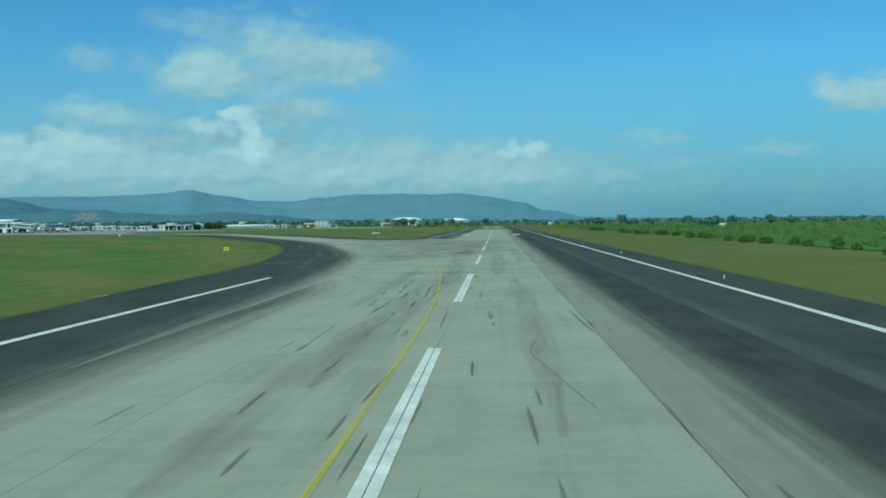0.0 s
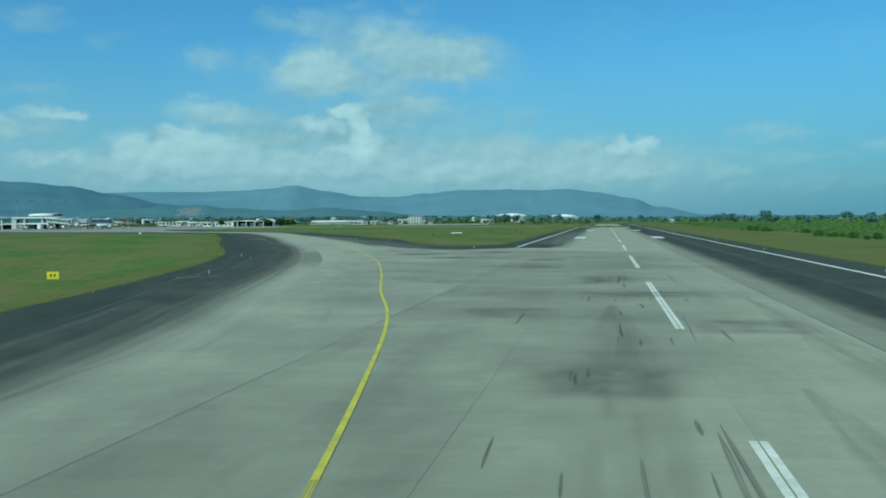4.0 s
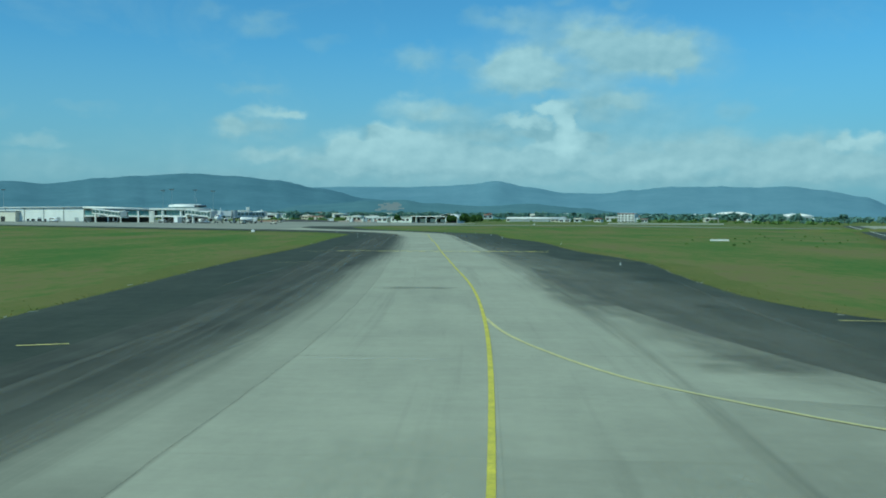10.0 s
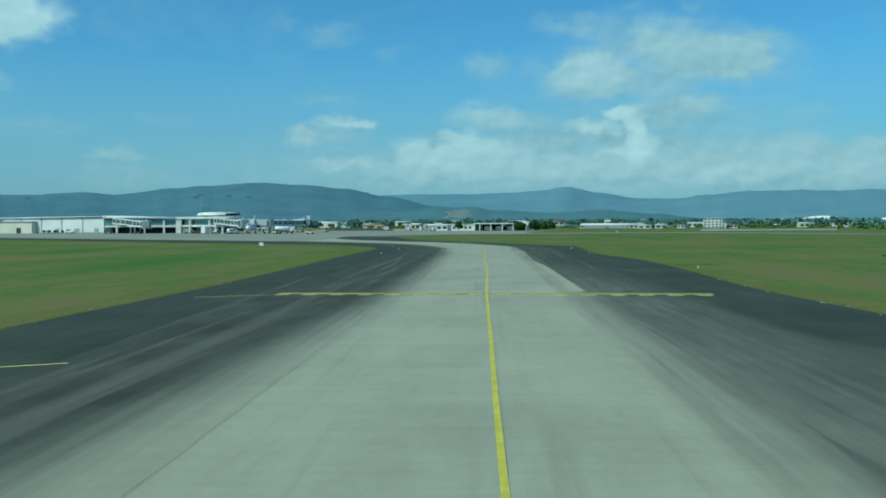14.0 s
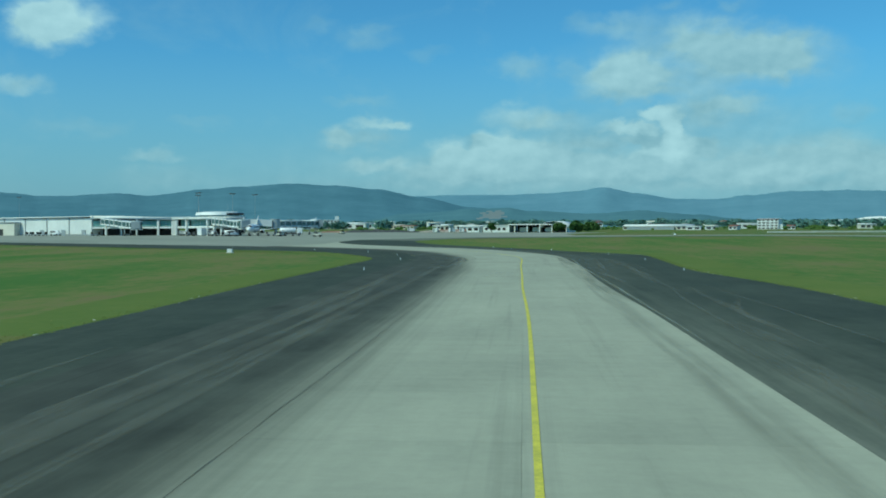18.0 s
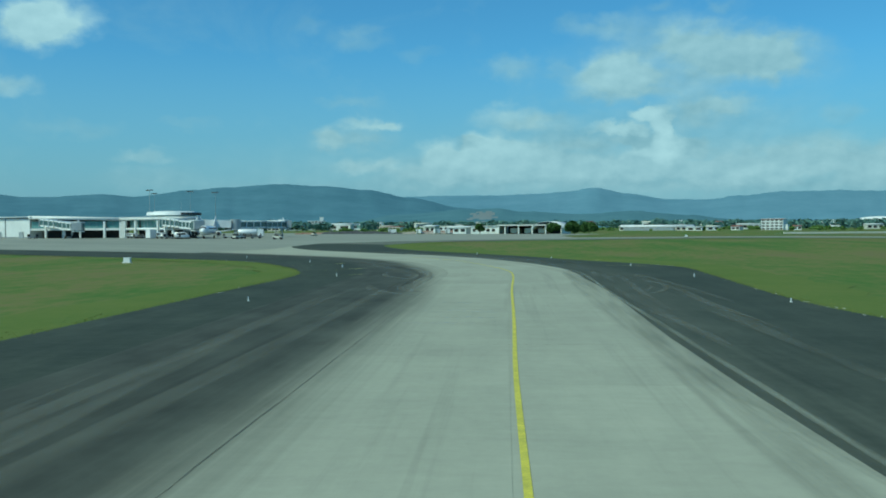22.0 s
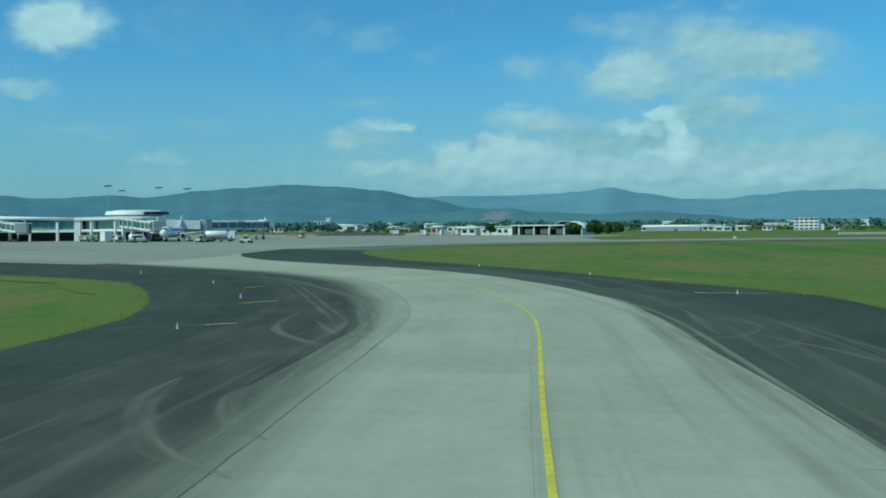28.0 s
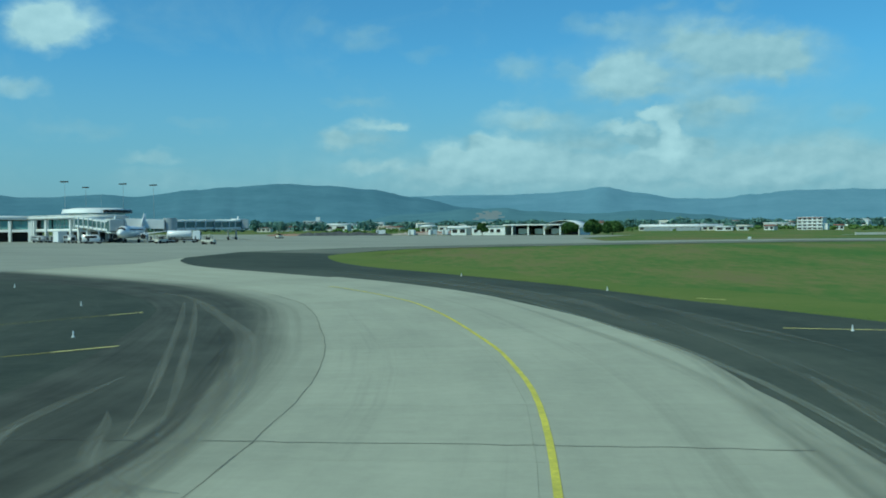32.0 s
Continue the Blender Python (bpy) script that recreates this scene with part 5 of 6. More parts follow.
# ---- apron masts ----
def mast(x, y, top_z):
    z0 = land(x, y)
    ob = thing("apron_mast", x, y, z0, "tall grey floodlight mast with a crossbar of lamps", "floodlight", "apron floodlights")
    h = top_z - z0
    part("pole", rod((0, 0, 0), (0, 0, h), 0.11, 0.04, 10), GREY_METAL, ob)
    bar = part("crossbar", block(-1.5, 1.5, -0.1, 0.1, h - 0.35, h - 0.2), GREY_METAL, ob)
    for k in range(5):
        px = -1.2 + 0.6 * k
        part("lamp", block(px - 0.2, px + 0.2, -0.4, 0.1, h - 0.2, h + 0.04, 0.03), DARK, bar)
    part("foot", block(-0.5, 0.5, -0.5, 0.5, 0, 0.4), CREAM, ob)


mast(-336.1, 632.5, 17.9)
mast(-341.4, 658.7, 18.4)
mast(-332.2, 661.9, 17.9)
mast(-372, 672, 18.6)
mast(-480, 665, 19.5)


# ---- fire station, offices and sheds beyond the apron ----
def fire_station():
    y = 797
    top = thing("fire_station", -292, y, G - 0.15, "low white fire station with open bays and arched roof", "building")
    part("office_wall", block(0, 14.2, 0, 12, 0, 3.6), WHITE, top)
    part("office_roof", block(-0.3, 14.6, -0.5, 12.3, 3.62, 3.9), WHITE, top)
    for x in (1.0, 3.8, 8.2, 11.0):
        w = part("window", block(x, x + 1.6, -0.08, -0.01, 1.2, 2.5), BLACK, top)
        part("sill", block(x - 0.1, x + 1.7, -0.15, -0.02, 1.05, 1.18), WHITE, w)
    part("back_wall", block(14.6, 46, 11, 11.4, 0, 4.0), DARK, top)
    for x in (14.3, 17.6, 24.4, 31.2, 37.8):
        part("pillar", block(x, x + 0.55, -0.3, 0.3, 0, 3.85), WHITE, top)
    part("bay_roof", block(14.4, 38.6, -0.9, 12, 3.88, 4.35), WHITE, top)
    bm = bmesh.new()
    arcs = [[Vector((31.8 + 7.2 + r * math.cos(a), yy, 2.3 + (r * 0.48) * math.sin(a))) for r in (7.2, 7.0) for a in [radians(d) for d in (range(0, 181, 12) if r > 7.1 else range(180, -1, -12))]] for yy in (-1.0, 13)]
    part("arched_roof", loft(arcs, True, bm), WHITE, top)
    part("side_wall", block(45.6, 46.0, -0.6, 12, 0, 2.6), WHITE, top)
    for x in (19.5, 26.5, 33.5):
        t2 = part("parked_engine", block(x, x + 3.6, 2.2, 8.5, 0.4, 2.6, 0.1), CREAM, top, "pale parked fire engine inside the bay")
        for px in (x + 0.2, x + 3.2):
            part("wheel", rod((px, 2.6, 0.45), (px + 0.25, 2.6, 0.45), 0.45, seg=10), RUBBER, t2)


def house(name, x, y, w, d, h, turn, label, category, storeys=1, wall=None, roof=None, pitch=0.25, bays=0):
    """A plain building with windows on its front and a low roof."""
    top = thing(name, x, y, land(x, y) if y < 900 else 0.9, label, category, turn=turn)
    part("wall", block(-w / 2, w / 2, 0, d, 0, h), wall or WHITE, top)
    rise = d * pitch / 2
    rows = [[Vector((px, -0.5, h)), Vector((px, d + 0.5, h)), Vector((px, d / 2, h + rise + 0.05))] for px in (-w / 2 - 0.5, w / 2 + 0.5)]
    part("roof", loft(rows), roof or WHITE, top)
    n = bays or max(2, int(w / 4.5))
    for s in range(storeys):
        z = h / storeys * s
        for k in range(n):
            px = -w / 2 + w * (k + 0.5) / n
            part("window", block(px - w / n * 0.32, px + w / n * 0.32, -0.07, -0.01, z + h / storeys * 0.32, z + h / storeys * 0.78), BLACK, top)
    return top


fire_station()
house("guard_house", -297.5, 796, 7, 6, 3.0, 0, "small white flat hut beside the fire station", "hut", 1, WHITE, WHITE, 0.05, 2)
office = house("office_block", -200, 1105, 15.5, 14, 8.2, -5, "white four storey office block with dark window bands", "building", 4, WHITE, WHITE, 0.04, 5)
for k in range(4):
    part("floor_band", block(-8.2, 8.2, -0.5, -0.1, 2.05 * k + 1.75, 2.05 * k + 2.1), ROOF_RED if k == 3 else WHITE, office)
part("stair_tower", block(7.8, 10.5, 2, 8, 0, 4.2), WHITE, office)
ware = house("warehouse", -277, 1075, 52, 20, 3.0, 6, "long low white warehouse with a pale metal roof", "warehouse", 1, CREAM, WHITE, 0.14, 14)
part("lean_to", block(-22, 14, -5, -0.2, 0, 2.2), GREY_METAL, ware)
for x, y, w, h, t in ((-165, 1789, 62, 14, 8), (-71, 1712, 48, 11, 2)):
    top = thing("hangar", x, y, 2.5, "large white arched hangar beyond the trees", "hangar", "distant hangars", t)
    arcs = [[Vector((w / 2 * math.cos(a), yy, h * 0.45 + h * 0.5 * math.sin(a))) for a in (math.pi * i / 14 for i in range(15))] for yy in (0, 40)]
    part("roof", loft(arcs), CLEAN_WHITE, top)
    part("wall", block(-w / 2, w / 2, 0.3, 39, 0, h * 0.45), WHITE, top)
    for k in range(4):
        part("door_leaf", block(-w / 2 + 4 + k * (w - 8) / 4, -w / 2 + 4 + (k + 1) * (w - 8) / 4 - 0.3, -0.1, 0.2, 0, h * 0.6), GREY_METAL, top)

rng = random.Random(5)
HOMES = [(-232, 1060, 13, 3), (-222, 1085, 9, 3), (-243, 1050, 15, 2.6), (-181, 1090, 8, 3), (-330, 905, 14, 3.4), (-346, 930, 18, 3.2), (-372, 960, 22, 3.6), (-395, 990, 20, 3.2), (-420, 1040, 24, 3.6), (-352, 868, 9, 3.6),
         (-470, 1120, 26, 4), (-520, 1180, 30, 4.2), (-380, 1150, 22, 4), (-600, 1250, 30, 4), (-440, 1260, 24, 5), (-660, 1330, 28, 5), (-320, 1160, 16, 3.4), (-560, 1350, 34, 5), (-140, 1250, 20, 4), (-760, 1300, 26, 5),
         (-700, 1180, 20, 4), (-120, 1420, 22, 5), (-250, 1300, 30, 5), (-340, 1400, 26, 5), (-500, 1500, 40, 6), (60, 1050, 5, 2.0), (150, 640, 5, 1.3)]
for x, y, w, h in HOMES:
    roof = rng.choice([WHITE, WHITE, CREAM, ROOF_RED])
    house("town_house" if h > 3.3 else "shed", x, y, w * 0.68, rng.uniform(6, 10), h, rng.uniform(-15, 25), "pale low building with %s roof at the town edge" % {"white wall paint": "a white", "cream wall paint": "a cream", "rusty red roof sheet": "a rusty red"}[roof.name], "building" if h > 3.3 else "shed", 1, rng.choice([WHITE, CREAM]), roof, 0.16)
for k in range(52):
    a, d = rng.uniform(4, 44), rng.uniform(1180, 2250)
    h = rng.uniform(3.4, 7.5)
    roof = rng.choice([WHITE, WHITE, CREAM, ROOF_RED])
    ob = house("town_house", -math.sin(radians(a)) * d - 80, math.cos(radians(a)) * d + 250, rng.uniform(9, 30), rng.uniform(7, 12), h, a + rng.uniform(-25, 25), "small pale house among the trees of the town", "building", 1, rng.choice([WHITE, WHITE, CREAM]), roof, 0.3, 2)
    ob.location.z += (d - 1150) * 0.006
tower = house("tower_block", -800, 1400, 22, 14, 12, 30, "pale apartment block standing alone in the distance", "building", 4, WHITE, WHITE, 0.05, 5)
part("stair_head", block(4, 9, 3, 9, 12.2, 17), WHITE, tower)


def heap(x, y, long, wide, high, turn, label, material):
    """A long low bank with an uneven crest."""
    n, m = 40, 8
    verts, faces = [], []
    for i in range(n + 1):
        for j in range(m + 1):
            u, v = i / n * 2 - 1, j / m * 2 - 1
            e = max(0.0, (1 - u * u)) ** 0.3 * (1 - v * v)
            verts.append((u * long / 2, v * wide / 2, high * e * (0.75 + 0.5 * noise.noise(Vector((u * 8 + x, v * 2, y)))) - 0.1))
    for i in range(n):
        for j in range(m):
            k = i * (m + 1) + j
            faces.append((k, k + m + 1, k + m + 2, k + 1))
    me = bpy.data.meshes.new("earth_bank")
    me.from_pydata(verts, [], faces)
    me.materials.append(material)
    ob = new("earth_bank", me)
    ob.matrix_world = pose(x, y, land(x, y), 0, 0, turn)
    return tagged(ob, label, "earth bank", "spoil banks beyond the apron")


heap(-353, 790, 34, 8, 2.0, 32, "low bank of dark broken rubble", RUBBLE)
heap(-341, 797, 20, 6, 1.3, 32, "low bank of dark broken rubble", RUBBLE)
heap(-372, 781, 18, 7, 1.3, 30, "low red-brown bank of dug earth", EARTH)
heap(-322, 812, 30, 9, 1.4, 28, "low pale bank of dug earth and sand", SAND)
heap(-330, 850, 40, 9, 1.8, 10, "low red-brown bank of dug earth", EARTH)
heap(-64, 480, 26, 9, 0.45, 10, "low grassy mound in the infield", GRASS)
heap(-20, 640, 60, 12, 1.4, 25, "low grassy mound in the infield", GRASS)


for x, y, w, t_b in ((-337, 800, 4.0, 30), (-325, 806, 2.6, 10), (-316, 808, 3.0, 50), (-312, 812, 2.4, 20)):
    ob = part("container", block(-w / 2, w / 2, -1.1, 1.1, 0.15, 2.3, 0.04), CLEAN_WHITE, None)
    ob.matrix_world = pose(x, y, land(x, y), 0, 0, t_b)
    tagged(ob, "small white site container beside the earth banks", "container", "site containers")
    part("door", block(-w / 2 + 0.3, -w / 2 + 1.2, -1.14, -1.11, 0.2, 2.1), GREY_METAL, ob)
    for px in (-w / 2 + 0.3, w / 2 - 0.3):
        part("skid", block(px - 0.1, px + 0.1, -1.0, 1.0, 0, 0.15), GREY_METAL, ob)


# ---- airfield signs and lights ----
def edge_light(x, y, label, lens):
    z = land(x, y)
    top = thing("edge_light", x, y, z + 0.005, label, "light", "pavement edge lights")
    part("base_plate", rod((0, 0, 0), (0, 0, 0.04), 0.075, seg=14), WHITE, top)
    part("cone", rod((0, 0, 0.04), (0, 0, 0.2), 0.042, 0.028, 12), WHITE, top)
    part("lens", rod((0, 0, 0.2), (0, 0, 0.27), 0.036, 0.028, 10), lens, top)


for x, y in ((-131.6, 430.8), (-143.4, 458.4), (-153.8, 475.2), (-166.6, 487), (-184.8, 496.8), (-101.3, 442.9), (-113, 469.9), (-124.8, 490.6), (-52.2, 329.3), (-24.7, 271), (-38.1, 194.5), (-51.3, 236), (-159.2, 522.4), (-142, 510.5), (-76, 398)):
    edge_light(x, y, "small white taxiway edge light with a blue lens", BLUE)
for y in (14, 75, 136, 197, 258, 319, 380, 441, 502):
    edge_light(19.3, y, "small white runway edge light", CLEAN_WHITE)


def sign(x, y, turn):
    top = thing("guidance_sign", x, y, land(x, y), "small yellow airfield guidance sign on two posts", "sign", turn=turn)
    part("panel", block(-0.55, 0.55, -0.06, 0.06, 0.25, 0.95, 0.015), SIGN_YELLOW, top)
    for px in (-0.22, 0.12):
        part("dark_bar", block(px - 0.05, px + 0.12, -0.075, -0.064, 0.5, 0.72), BLACK, top)
    for px in (-0.4, 0.4):
        part("post", block(px - 0.03, px + 0.03, -0.03, 0.03, 0, 0.25), DARK, top)


sign(-53.9, 195.6, 14)


def marker_box(name, x, y, wide, deep, high, turn, label):
    z = land(x, y)
    top = thing(name, x, y, z, label, "marker", turn=turn)
    part("body", block(-wide / 2, wide / 2, -deep / 2, deep / 2, 0.05, high, 0.03), CLEAN_WHITE, top)
    part("cap", block(-wide / 2 - 0.03, wide / 2 + 0.03, -deep / 2 - 0.03, deep / 2 + 0.03, high + 0.002, high + 0.05), WHITE, top)
    part("footing", block(-wide / 2 - 0.1, wide / 2 + 0.1, -deep / 2 - 0.1, deep / 2 + 0.1, -0.1, 0.05), CREAM, top)


marker_box("electrical_box", -188.9, 477.2, 0.9, 0.5, 0.62, 20, "white electrical box standing in the grass")
marker_box("concrete_marker", -54.0, 443.0, 3.7, 0.6, 0.28, 10, "long low white concrete marker in the infield grass")
marker_box("marker_block", -162.2, 678.6, 0.7, 0.4, 0.5, 30, "small white marker block in the far grass")
wall = part("low_wall", block(-38, 38, -0.2, 0.2, 0, 0.7), CREAM, None)
wall.matrix_world = pose(-118, 800, 1.2, 0, 0, 40)
tagged(wall, "long low pale concrete wall beyond the infield", "wall")


# ---- hills ----
def ridge(name, dist, profile, material, label, seed, deep=1100, rough=0.03):
    """A range of hills round the plain: (heading, height in degrees) along its crest."""
    a0, a1 = profile[0][0], profile[-1][0]
    n, m = 220, 14
    verts, faces = [], []
    for i in range(n + 1):
        a = a0 + (a1 - a0) * i / n
        j = 0
        while j < len(profile) - 2 and (profile[j + 1][0] - a) * (a1 - a0) < 0:
            j += 1
        (p, e0), (q, e1) = profile[j], profile[j + 1]
        e = e0 + (e1 - e0) * ease((a - p) / (q - p))
        e = max(0.02, e + 0.05 * noise.noise(Vector((a * 0.9, seed, 0))) + 0.03 * noise.noise(Vector((a * 3.1, seed, 3))))
        ar = radians(a)
        for r in range(m + 1):
            f = r / m
            d = dist - deep * (1 - f)
            up = dist * math.tan(radians(e))
            fold = noise.noise(Vector((a * 0.55 + f * 0.8, f * 2.0, seed))) + 0.5 * noise.noise(Vector((a * 1.7, f * 4.0, seed + 2)))
            zz = up * (f ** 1.1) + up * rough * fold * math.sin(math.pi * f)
            verts.append((-math.sin(ar) * d - 80, math.cos(ar) * d + 330, zz - (6 if r == 0 else 0)))
        verts.append(verts[-1])
        verts.append((-math.sin(ar) * (dist + 150) - 80, math.cos(ar) * (dist + 150) + 330, -20))
    w = m + 3
    for i in range(n):
        for r in range(w - 1):
            if r == m:
                continue      # the crest is a sharp edge
            k = i * w + r
            faces.append((k, k + 1, k + w + 1, k + w))
    me = bpy.data.meshes.new(name)
    me.from_pydata(verts, [], faces)
    me.materials.append(material)
    for p in me.polygons:
        p.use_smooth = True
    return tagged(new(name, me), label, "hills", kind="structure")


ridge("backdrop_hills", 3700, [(75, 1.2), (62, 1.7), (57, 1.9), (53, 2.0), (49.5, 1.8), (46.5, 1.98), (44.4, 1.87), (42, 2.2), (39.5, 2.42), (36.6, 2.6), (34, 2.48), (31.5, 2.25), (29, 1.8), (26, 1.2), (23, 0.7), (19, 0.35)], HAZE_FOREST, "forested hills close to the town, blue-green with painted haze", 3)
ridge("backdrop_foothills", 3000, [(40, 0.25), (34, 0.5), (29, 0.85), (26, 1.1), (24, 1.15), (22, 0.95), (19, 0.8), (16, 0.95), (13, 0.7), (10, 0.4), (6, 0.3), (0, 0.2)], HAZE_FOREST_LOW, "low forested foothills, blue-green with painted haze", 8, 700)
ridge("backdrop_range", 4450, [(44, 1.2), (36, 1.6), (31, 1.8), (27, 1.9), (24, 1.9), (21, 2.0), (18.2, 2.28), (16.4, 1.95), (14.2, 1.6), (12, 1.55), (10, 1.75), (8, 1.95), (5.5, 1.95), (3, 1.9), (1.5, 1.95), (-0.3, 1.75), (-2.6, 1.35), (-4.2, 0.8), (-7, 0.3), (-14, 0.2)], HAZE_FOREST_FAR, "forested mountain range, pale blue with painted haze", 5, 1100, 0.04)
# a landslip that has bared the earth on the foothill
foothills = bpy.data.objects["backdrop_foothills"].data
foothills.materials.append(SCAR)
for p in foothills.polygons:
    a = math.degrees(math.atan2(-(p.center.x + 80), p.center.y - 330))
    d = math.hypot(p.center.x + 80, p.center.y - 330)
    if ((a - 24.7) / 0.85) ** 2 + ((d - 2720) / 190) ** 2 < 0.75 + 0.9 * noise.noise(Vector((a * 3, d * 0.02, 1))):
        p.material_index = 1


# ---- trees and scrub ----
def leaf_cloud(name, centres, radii, count, size, material, rng, squash=0.8):
    """Small three-cornered leaves in clumps; each clump takes its share."""
    c = np.array(centres, float)
    r = np.array(radii, float)
    k = rng.choice(len(c), count, p=r ** 2 / (r ** 2).sum())
    d = rng.normal(size=(count, 3))
    d /= np.linalg.norm(d, axis=1)[:, None]
    p = c[k] + d * (r[k] * (0.55 + 0.5 * rng.random(count)))[:, None] * np.array((1, 1, squash))
    a = rng.normal(size=(count, 3))
    a /= np.linalg.norm(a, axis=1)[:, None]
    b = np.cross(a, rng.normal(size=(count, 3)))
    b /= np.linalg.norm(b, axis=1)[:, None]
    s = (size * (0.6 + 0.8 * rng.random(count)))[:, None]
    verts = np.stack([p - a * s, p + a * s * 0.6 + b * s * 0.8, p + a * s * 0.5 - b * s * 0.8], 1).reshape(-1, 3)
    me = bpy.data.meshes.new(name)
    me.from_pydata(verts.tolist(), [], np.arange(3 * count).reshape(-1, 3).tolist())
    me.materials.append(material)
    return me


def tree(x, y, z, high, wide, seed, label, leaves=900, category="tree", leaf=None):
    rng = np.random.default_rng(seed)
    top = thing("tree", x, y, z, label, category)
    rings = []
    for f, r in ((0, 1.25), (0.06, 0.9), (0.3, 0.75), (0.55, 0.5), (0.75, 0.25)):
        ox, oy = 0.05 * high * f * math.sin(seed), 0.05 * high * f * math.cos(seed)
        rings.append([Vector((ox + r * 0.03 * high * math.cos(t), oy + r * 0.03 * high * math.sin(t), f * high)) for t in (2 * math.pi * i / 9 for i in range(9))])
    part("trunk", loft(rings), BARK, top)
    centres, radii = [], []
    for i in range(9):
        t = rng.uniform(0, 6.28)
        d = wide * rng.uniform(0.1, 0.34)
        h = high * (rng.uniform(0.48, 0.82) if leaves < 3000 else rng.uniform(0.34, 0.78))
        centres.append((d * math.cos(t), d * math.sin(t), h))
        radii.append(wide * rng.uniform(0.16, 0.27))
        if i < 5:
            part("limb", rod((0, 0, high * 0.34), (d * math.cos(t) * 0.8, d * math.sin(t) * 0.8, h * 0.92), 0.018 * high, 0.006 * high, 6), BARK, top)
    crown = new("crown", leaf_cloud("crown", centres, radii, leaves, 0.055 * wide, leaf or LEAF, rng))
    crown.parent = top
    return top


GREEN_TREE = "round dark green tree beside the fire station"
tree(-246.5, 789, G - 0.1, 5.6, 6.5, 1, GREEN_TREE, 6000)
tree(-236, 784, G - 0.1, 5.6, 8.5, 2, GREEN_TREE, 7000)
tree(-228.5, 783, G - 0.1, 5.2, 8.0, 3, GREEN_TREE, 6000)
tree(-283, 788, G - 0.1, 5.4, 5.0, 4, "small dark green tree in front of the station offices", 4000)
rng = random.Random(11)
for k in range(46):
    x = rng.uniform(60, 560)
    y = rng.uniform(560, 1250)
    tree(x, y, 0, rng.uniform(5, 9.5), rng.uniform(6, 12), 20 + k, "haze-tinted pale green tree on the plain beyond the runway", 800, leaf=HAZE_WOODS)
for k in range(26):
    a = rng.uniform(-6, 32)
    d = rng.uniform(1000, 1500)
    tree(-math.sin(radians(a)) * d - 80, math.cos(radians(a)) * d + 100, 0.5, rng.uniform(6, 11), rng.uniform(8, 14), 80 + k, "haze-tinted pale green tree on the edge of the far town", 800, leaf=HAZE_WOODS)


def scatter(name, label, category, spots, size, leaves, leaf, material, seed, squash=0.7):
    """Many low plants in one mesh."""
    rng = np.random.default_rng(seed)
    centres = [(x, y, land(x, y) + s * size * 0.45 + max(0.0, math.hypot(x, y) - 1200) * 0.004) for x, y, s in spots]
    radii = [s * size for x, y, s in spots]
    me = leaf_cloud(name, centres, radii, leaves, leaf, material, rng, squash)
    return tagged(new(name, me), label, category, kind="stuff")


field = sheet("grass_field", flat([(58 + 5 * math.sin(y * 0.03), y) for y in range(-60, 1500, 12)]), flat([(900, y) for y in range(-60, 1500, 12)]), 0.06, REED_BED, 8)
tagged(field, "rank green reeds and tall grass beyond the mown strip", "grass", kind="structure")
rng = random.Random(21)
spots = []
for k in range(1500):
    y = rng.uniform(30, 1000)
    x = 55 + rng.expovariate(1 / 45.0) + 4 * math.sin(y * 0.05)
    spots.append((x, y, rng.uniform(0.6, 1.3)))
scatter("scrub", "dense green scrub along the runway strip", "bushes", spots, 0.75, 150000, 0.12, SCRUB, 1)
spots = [(52.5 + rng.gauss(0, 1.6) + 3 * math.sin(y * 0.05), y + rng.uniform(-3, 3), rng.uniform(0.6, 1.4)) for y in range(40, 520, 5) if math.sin(y * 0.11) + math.sin(y * 0.043) > -0.5]
scatter("bushes", "row of dark green bushes before the reeds", "bushes", spots, 1.0, 26000, 0.1, LEAF, 6, 0.75)
spots = []
for k in range(1500):
    y = rng.uniform(40, 1500)
    spots.append((rng.uniform(75, 700), y, rng.uniform(0.8, 1.6)))
scatter("reeds", "tall green reeds and bushes on the plain", "reeds", spots, 1.2, 100000, 0.24, SCRUB, 2, 0.5)
spots = []
for k in range(1700):
    a = rng.uniform(-45, 70)
    d = rng.uniform(1150, 2600)
    spots.append((-math.sin(radians(a)) * d - 80, math.cos(radians(a)) * d + 250, rng.uniform(0.6, 1.3) * (0.6 if a < 0 else 1.0)))
scatter("far_woods", "haze-tinted pale green woods and town trees below the hills", "woods", spots, 8.0, 130000, 2.0, HAZE_WOODS, 3, 0.5)
spots = []
for k in range(240):
    a = rng.uniform(-4, 30)
    d = rng.uniform(820, 1100)
    spots.append((-math.sin(radians(a)) * d - 80, math.cos(radians(a)) * d + 250, rng.uniform(0.5, 1.2)))
scatter("hedge", "low green bushes beyond the airfield fence", "bushes", spots, 2.2, 20000, 0.7, SCRUB, 4, 0.6)
spots = [(-42 + rng.gauss(0, 9), 470 + rng.gauss(0, 40), rng.uniform(0.3, 0.8)) for k in range(26)]
scatter("weeds", "dark green weeds in the infield grass", "weeds", spots, 0.4, 3000, 0.1, SCRUB, 5, 0.35)


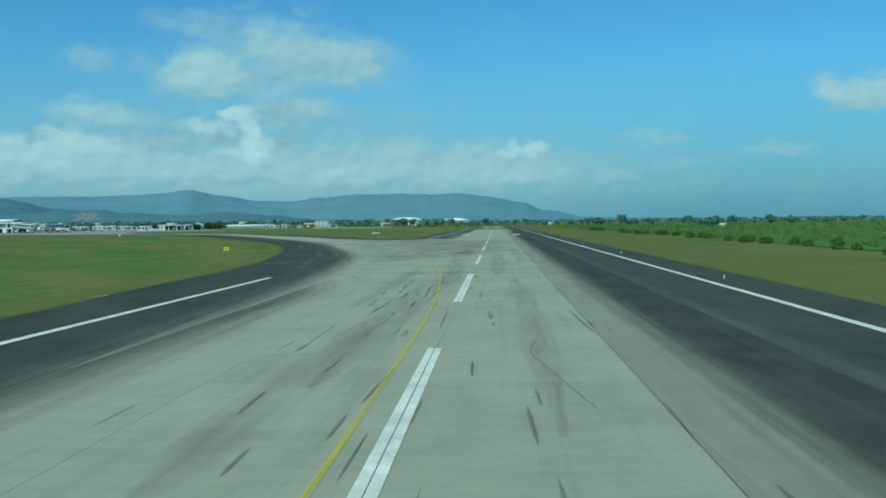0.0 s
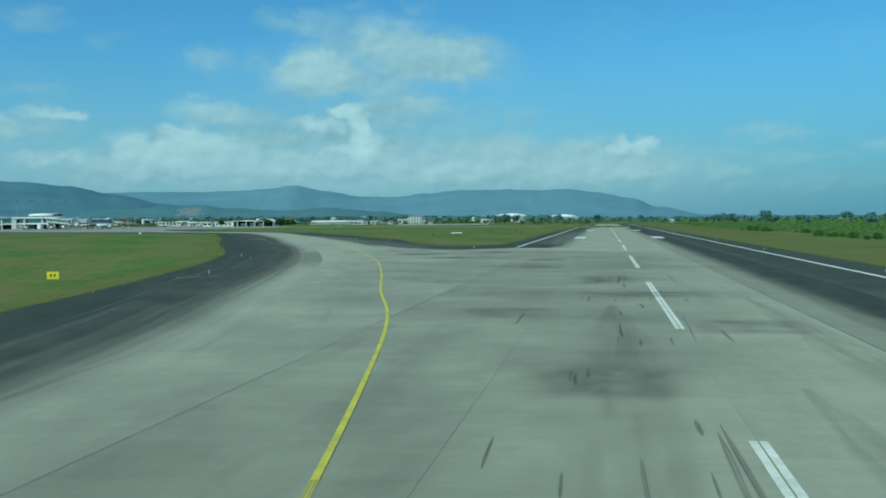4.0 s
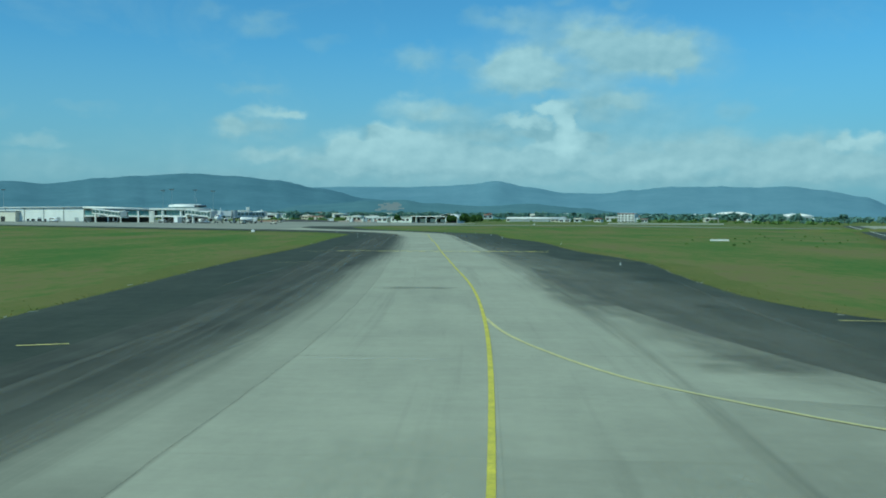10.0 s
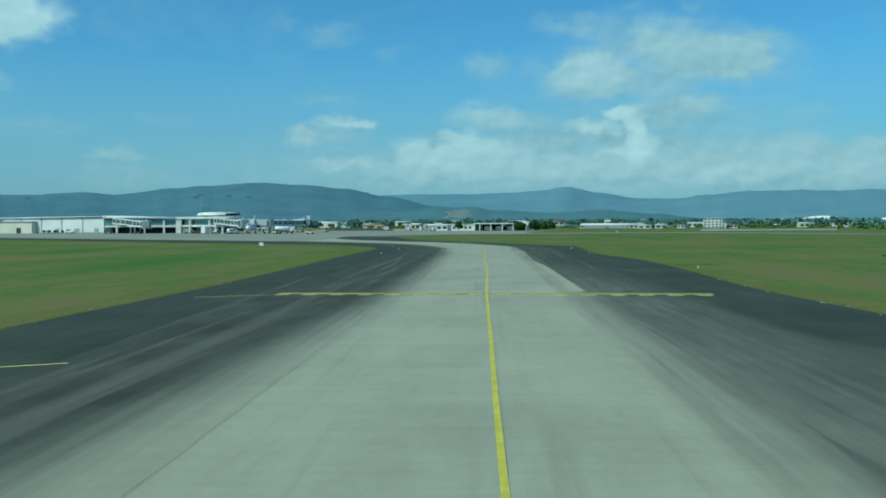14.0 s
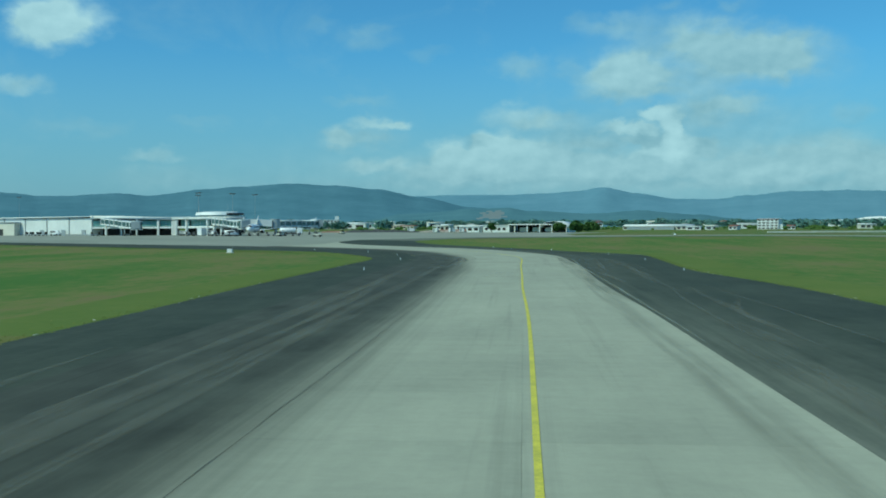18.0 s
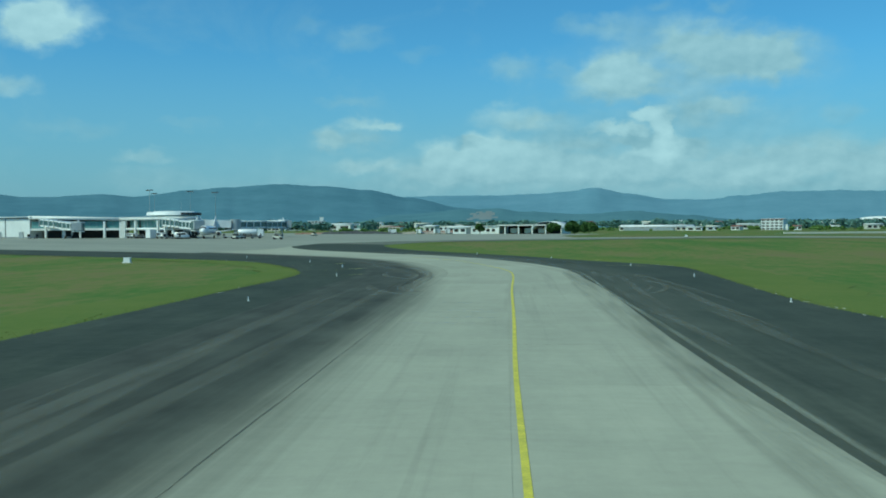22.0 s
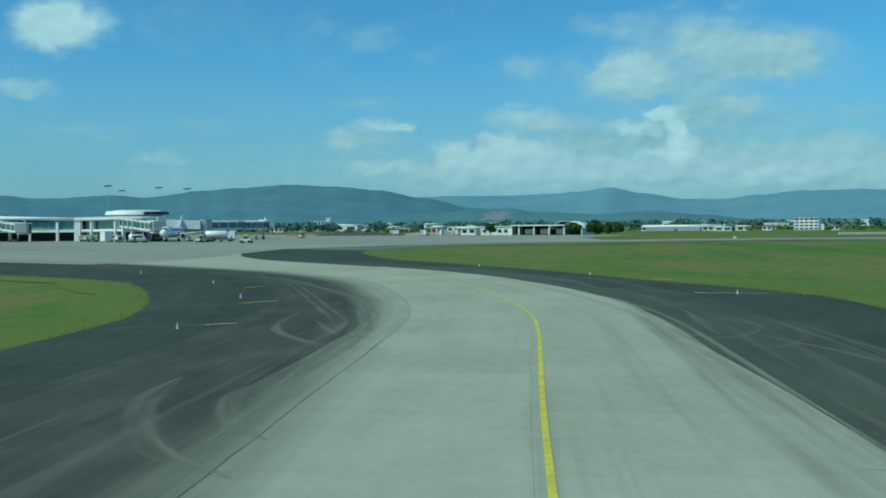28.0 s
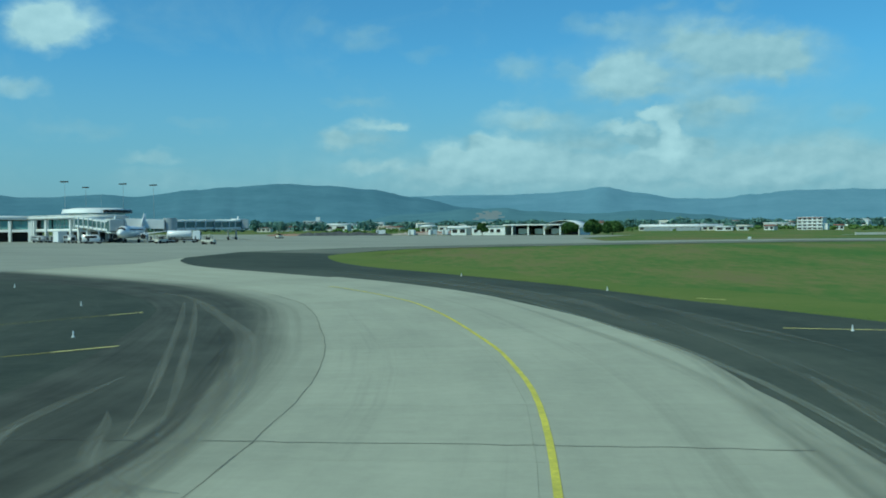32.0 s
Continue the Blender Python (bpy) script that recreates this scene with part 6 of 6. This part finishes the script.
def turf(name, label, lines, count, seed):
    """Short uneven blades along the edges of the grass."""
    rng = np.random.default_rng(seed)
    base = []
    for line, side, share in lines:
        for k in range(int(count * share)):
            i = rng.integers(0, len(line) - 1)
            p = line[i].lerp(line[i + 1], rng.random())
            d = (line[i + 1] - line[i]).normalized()
            o = Vector((-d.y, d.x)) * side * (rng.exponential(0.55) - 0.25)
            base.append((p.x + o.x, p.y + o.y))
    b = np.array(base)
    n = len(b)
    z = np.array([land(x, y) for x, y in base]) - 0.012
    t = rng.random(n) * 6.283
    w = 0.03 + 0.05 * rng.random(n)
    h = 0.012 + 0.025 * rng.random(n)
    lean = rng.normal(size=(n, 2)) * 0.06
    low = np.stack([b[:, 0], b[:, 1], z], 1)
    side = np.stack([np.cos(t) * w, np.sin(t) * w, 0 * t], 1)
    up = low + np.stack([lean[:, 0], lean[:, 1], h], 1)
    verts = np.stack([low - side, low + side, up + side * 0.5, up - side * 0.6], 1).reshape(-1, 3)
    me = bpy.data.meshes.new(name)
    me.from_pydata(verts.tolist(), [], np.arange(4 * n).reshape(-1, 4).tolist())
    me.materials.append(BLADE)
    return tagged(new(name, me), label, "grass", kind="stuff")


turf("grass_tufts", "uneven straw-green grass tufts along the pavement edges", [(left_g[20:230], 1, 0.5), (right_g[60:240], -1, 0.4), (flat([(21.9, y) for y in range(0, 420, 4)]), -1, 0.1)], 40000, 7)

def chips():
    """Pale broken bits where the asphalt ends."""
    rng = np.random.default_rng(12)
    verts, faces = [], []
    for line, side in ((left_g[24:230], 1), (right_g[70:230], -1)):
        for k in range(110):
            i = rng.integers(0, len(line) - 1)
            p = line[i].lerp(line[i + 1], rng.random())
            d = (line[i + 1] - line[i]).normalized()
            p = p + Vector((-d.y, d.x)) * side * rng.uniform(-0.35, 0.5)
            long, wide, high = rng.uniform(0.1, 0.7), rng.uniform(0.05, 0.12), rng.uniform(0.015, 0.035)
            t = math.atan2(d.y, d.x) + rng.normal() * 0.4
            z = land(p.x, p.y)
            n = len(verts)
            for a, b, c in ((-1, -1, 0), (1, -0.8, 0), (0.9, 1, 0), (-0.8, 0.9, 0), (-0.6, -0.6, 1), (0.7, -0.5, 1), (0.5, 0.6, 1), (-0.5, 0.5, 1)):
                x, y = a * long / 2, b * wide / 2
                verts.append((p.x + x * math.cos(t) - y * math.sin(t), p.y + x * math.sin(t) + y * math.cos(t), z + c * high))
            faces += [(n + 4, n + 5, n + 6, n + 7), (n, n + 1, n + 5, n + 4), (n + 1, n + 2, n + 6, n + 5), (n + 2, n + 3, n + 7, n + 6), (n + 3, n, n + 4, n + 7)]
    me = bpy.data.meshes.new("edge_chips")
    me.from_pydata(verts, [], faces)
    me.materials.append(CHIP)
    tagged(new("edge_chips", me), "pale broken chips of old pavement along the grass", "rubble", kind="stuff")


chips()

# ---- slabs of the pavements, one by one ----
LANES = (-13.25, -6.55, -0.35, 5.85, 12.05)
for k in range(44):
    y0, y1 = -4 + 6.2 * k, 2.2 + 6.2 * k
    for a, b in zip(LANES, LANES[1:]):
        a, b = max(a, -11.8 if y0 < 98 else -13.25), min(b, 11.8)
        slab("slab", [(a + 0.005, y0 + 0.006), (b - 0.005, y0 + 0.006), (b - 0.005, y1 - 0.006), (a + 0.005, y1 - 0.006)], square, CONCRETE, road, 0.016)
for k in range(17, 44):
    y0, y1 = -4 + 6.2 * k, 2.2 + 6.2 * k
    for a, b in ((-19.55, -13.25), (-25.85, -19.55), (-32.15, -25.85)):
        ends = [(a + 0.012, y0 + 0.012), (b - 0.012, y0 + 0.012), (b - 0.012, y1 - 0.012), (a + 0.012, y1 - 0.012)]
        spots = [along(*p) for p in ends]
        if all((q < 279 or u < -6.3) and u < 8.5 for u, q in spots) and all(p[1] < 262 and (p[0] < -22 or p[1] < 262) for p in ends):
            slab("slab", ends, along, TAXI, taxi, 0.02)
v = 282.0
while v < 612:
    joint_u = -0.2 if v < 420 else 0.28
    for a, b in ((-6.2, joint_u), (joint_u, 6.2)):
        slab("slab", [on_line(a + 0.003, v + 0.004), on_line(b - 0.003, v + 0.004), on_line(b - 0.003, v + 5.996), on_line(a + 0.003, v + 5.996)], along, TAXI, taxi, 0.022)
    v += 6.0
crack([on_line(6.22, v) for v in range(284, 430, 8)], 0.007, taxi, 52, 100)
crack([on_line(6.22, v) for v in range(428, 600, 8)], 0.018, taxi, 53, 110)
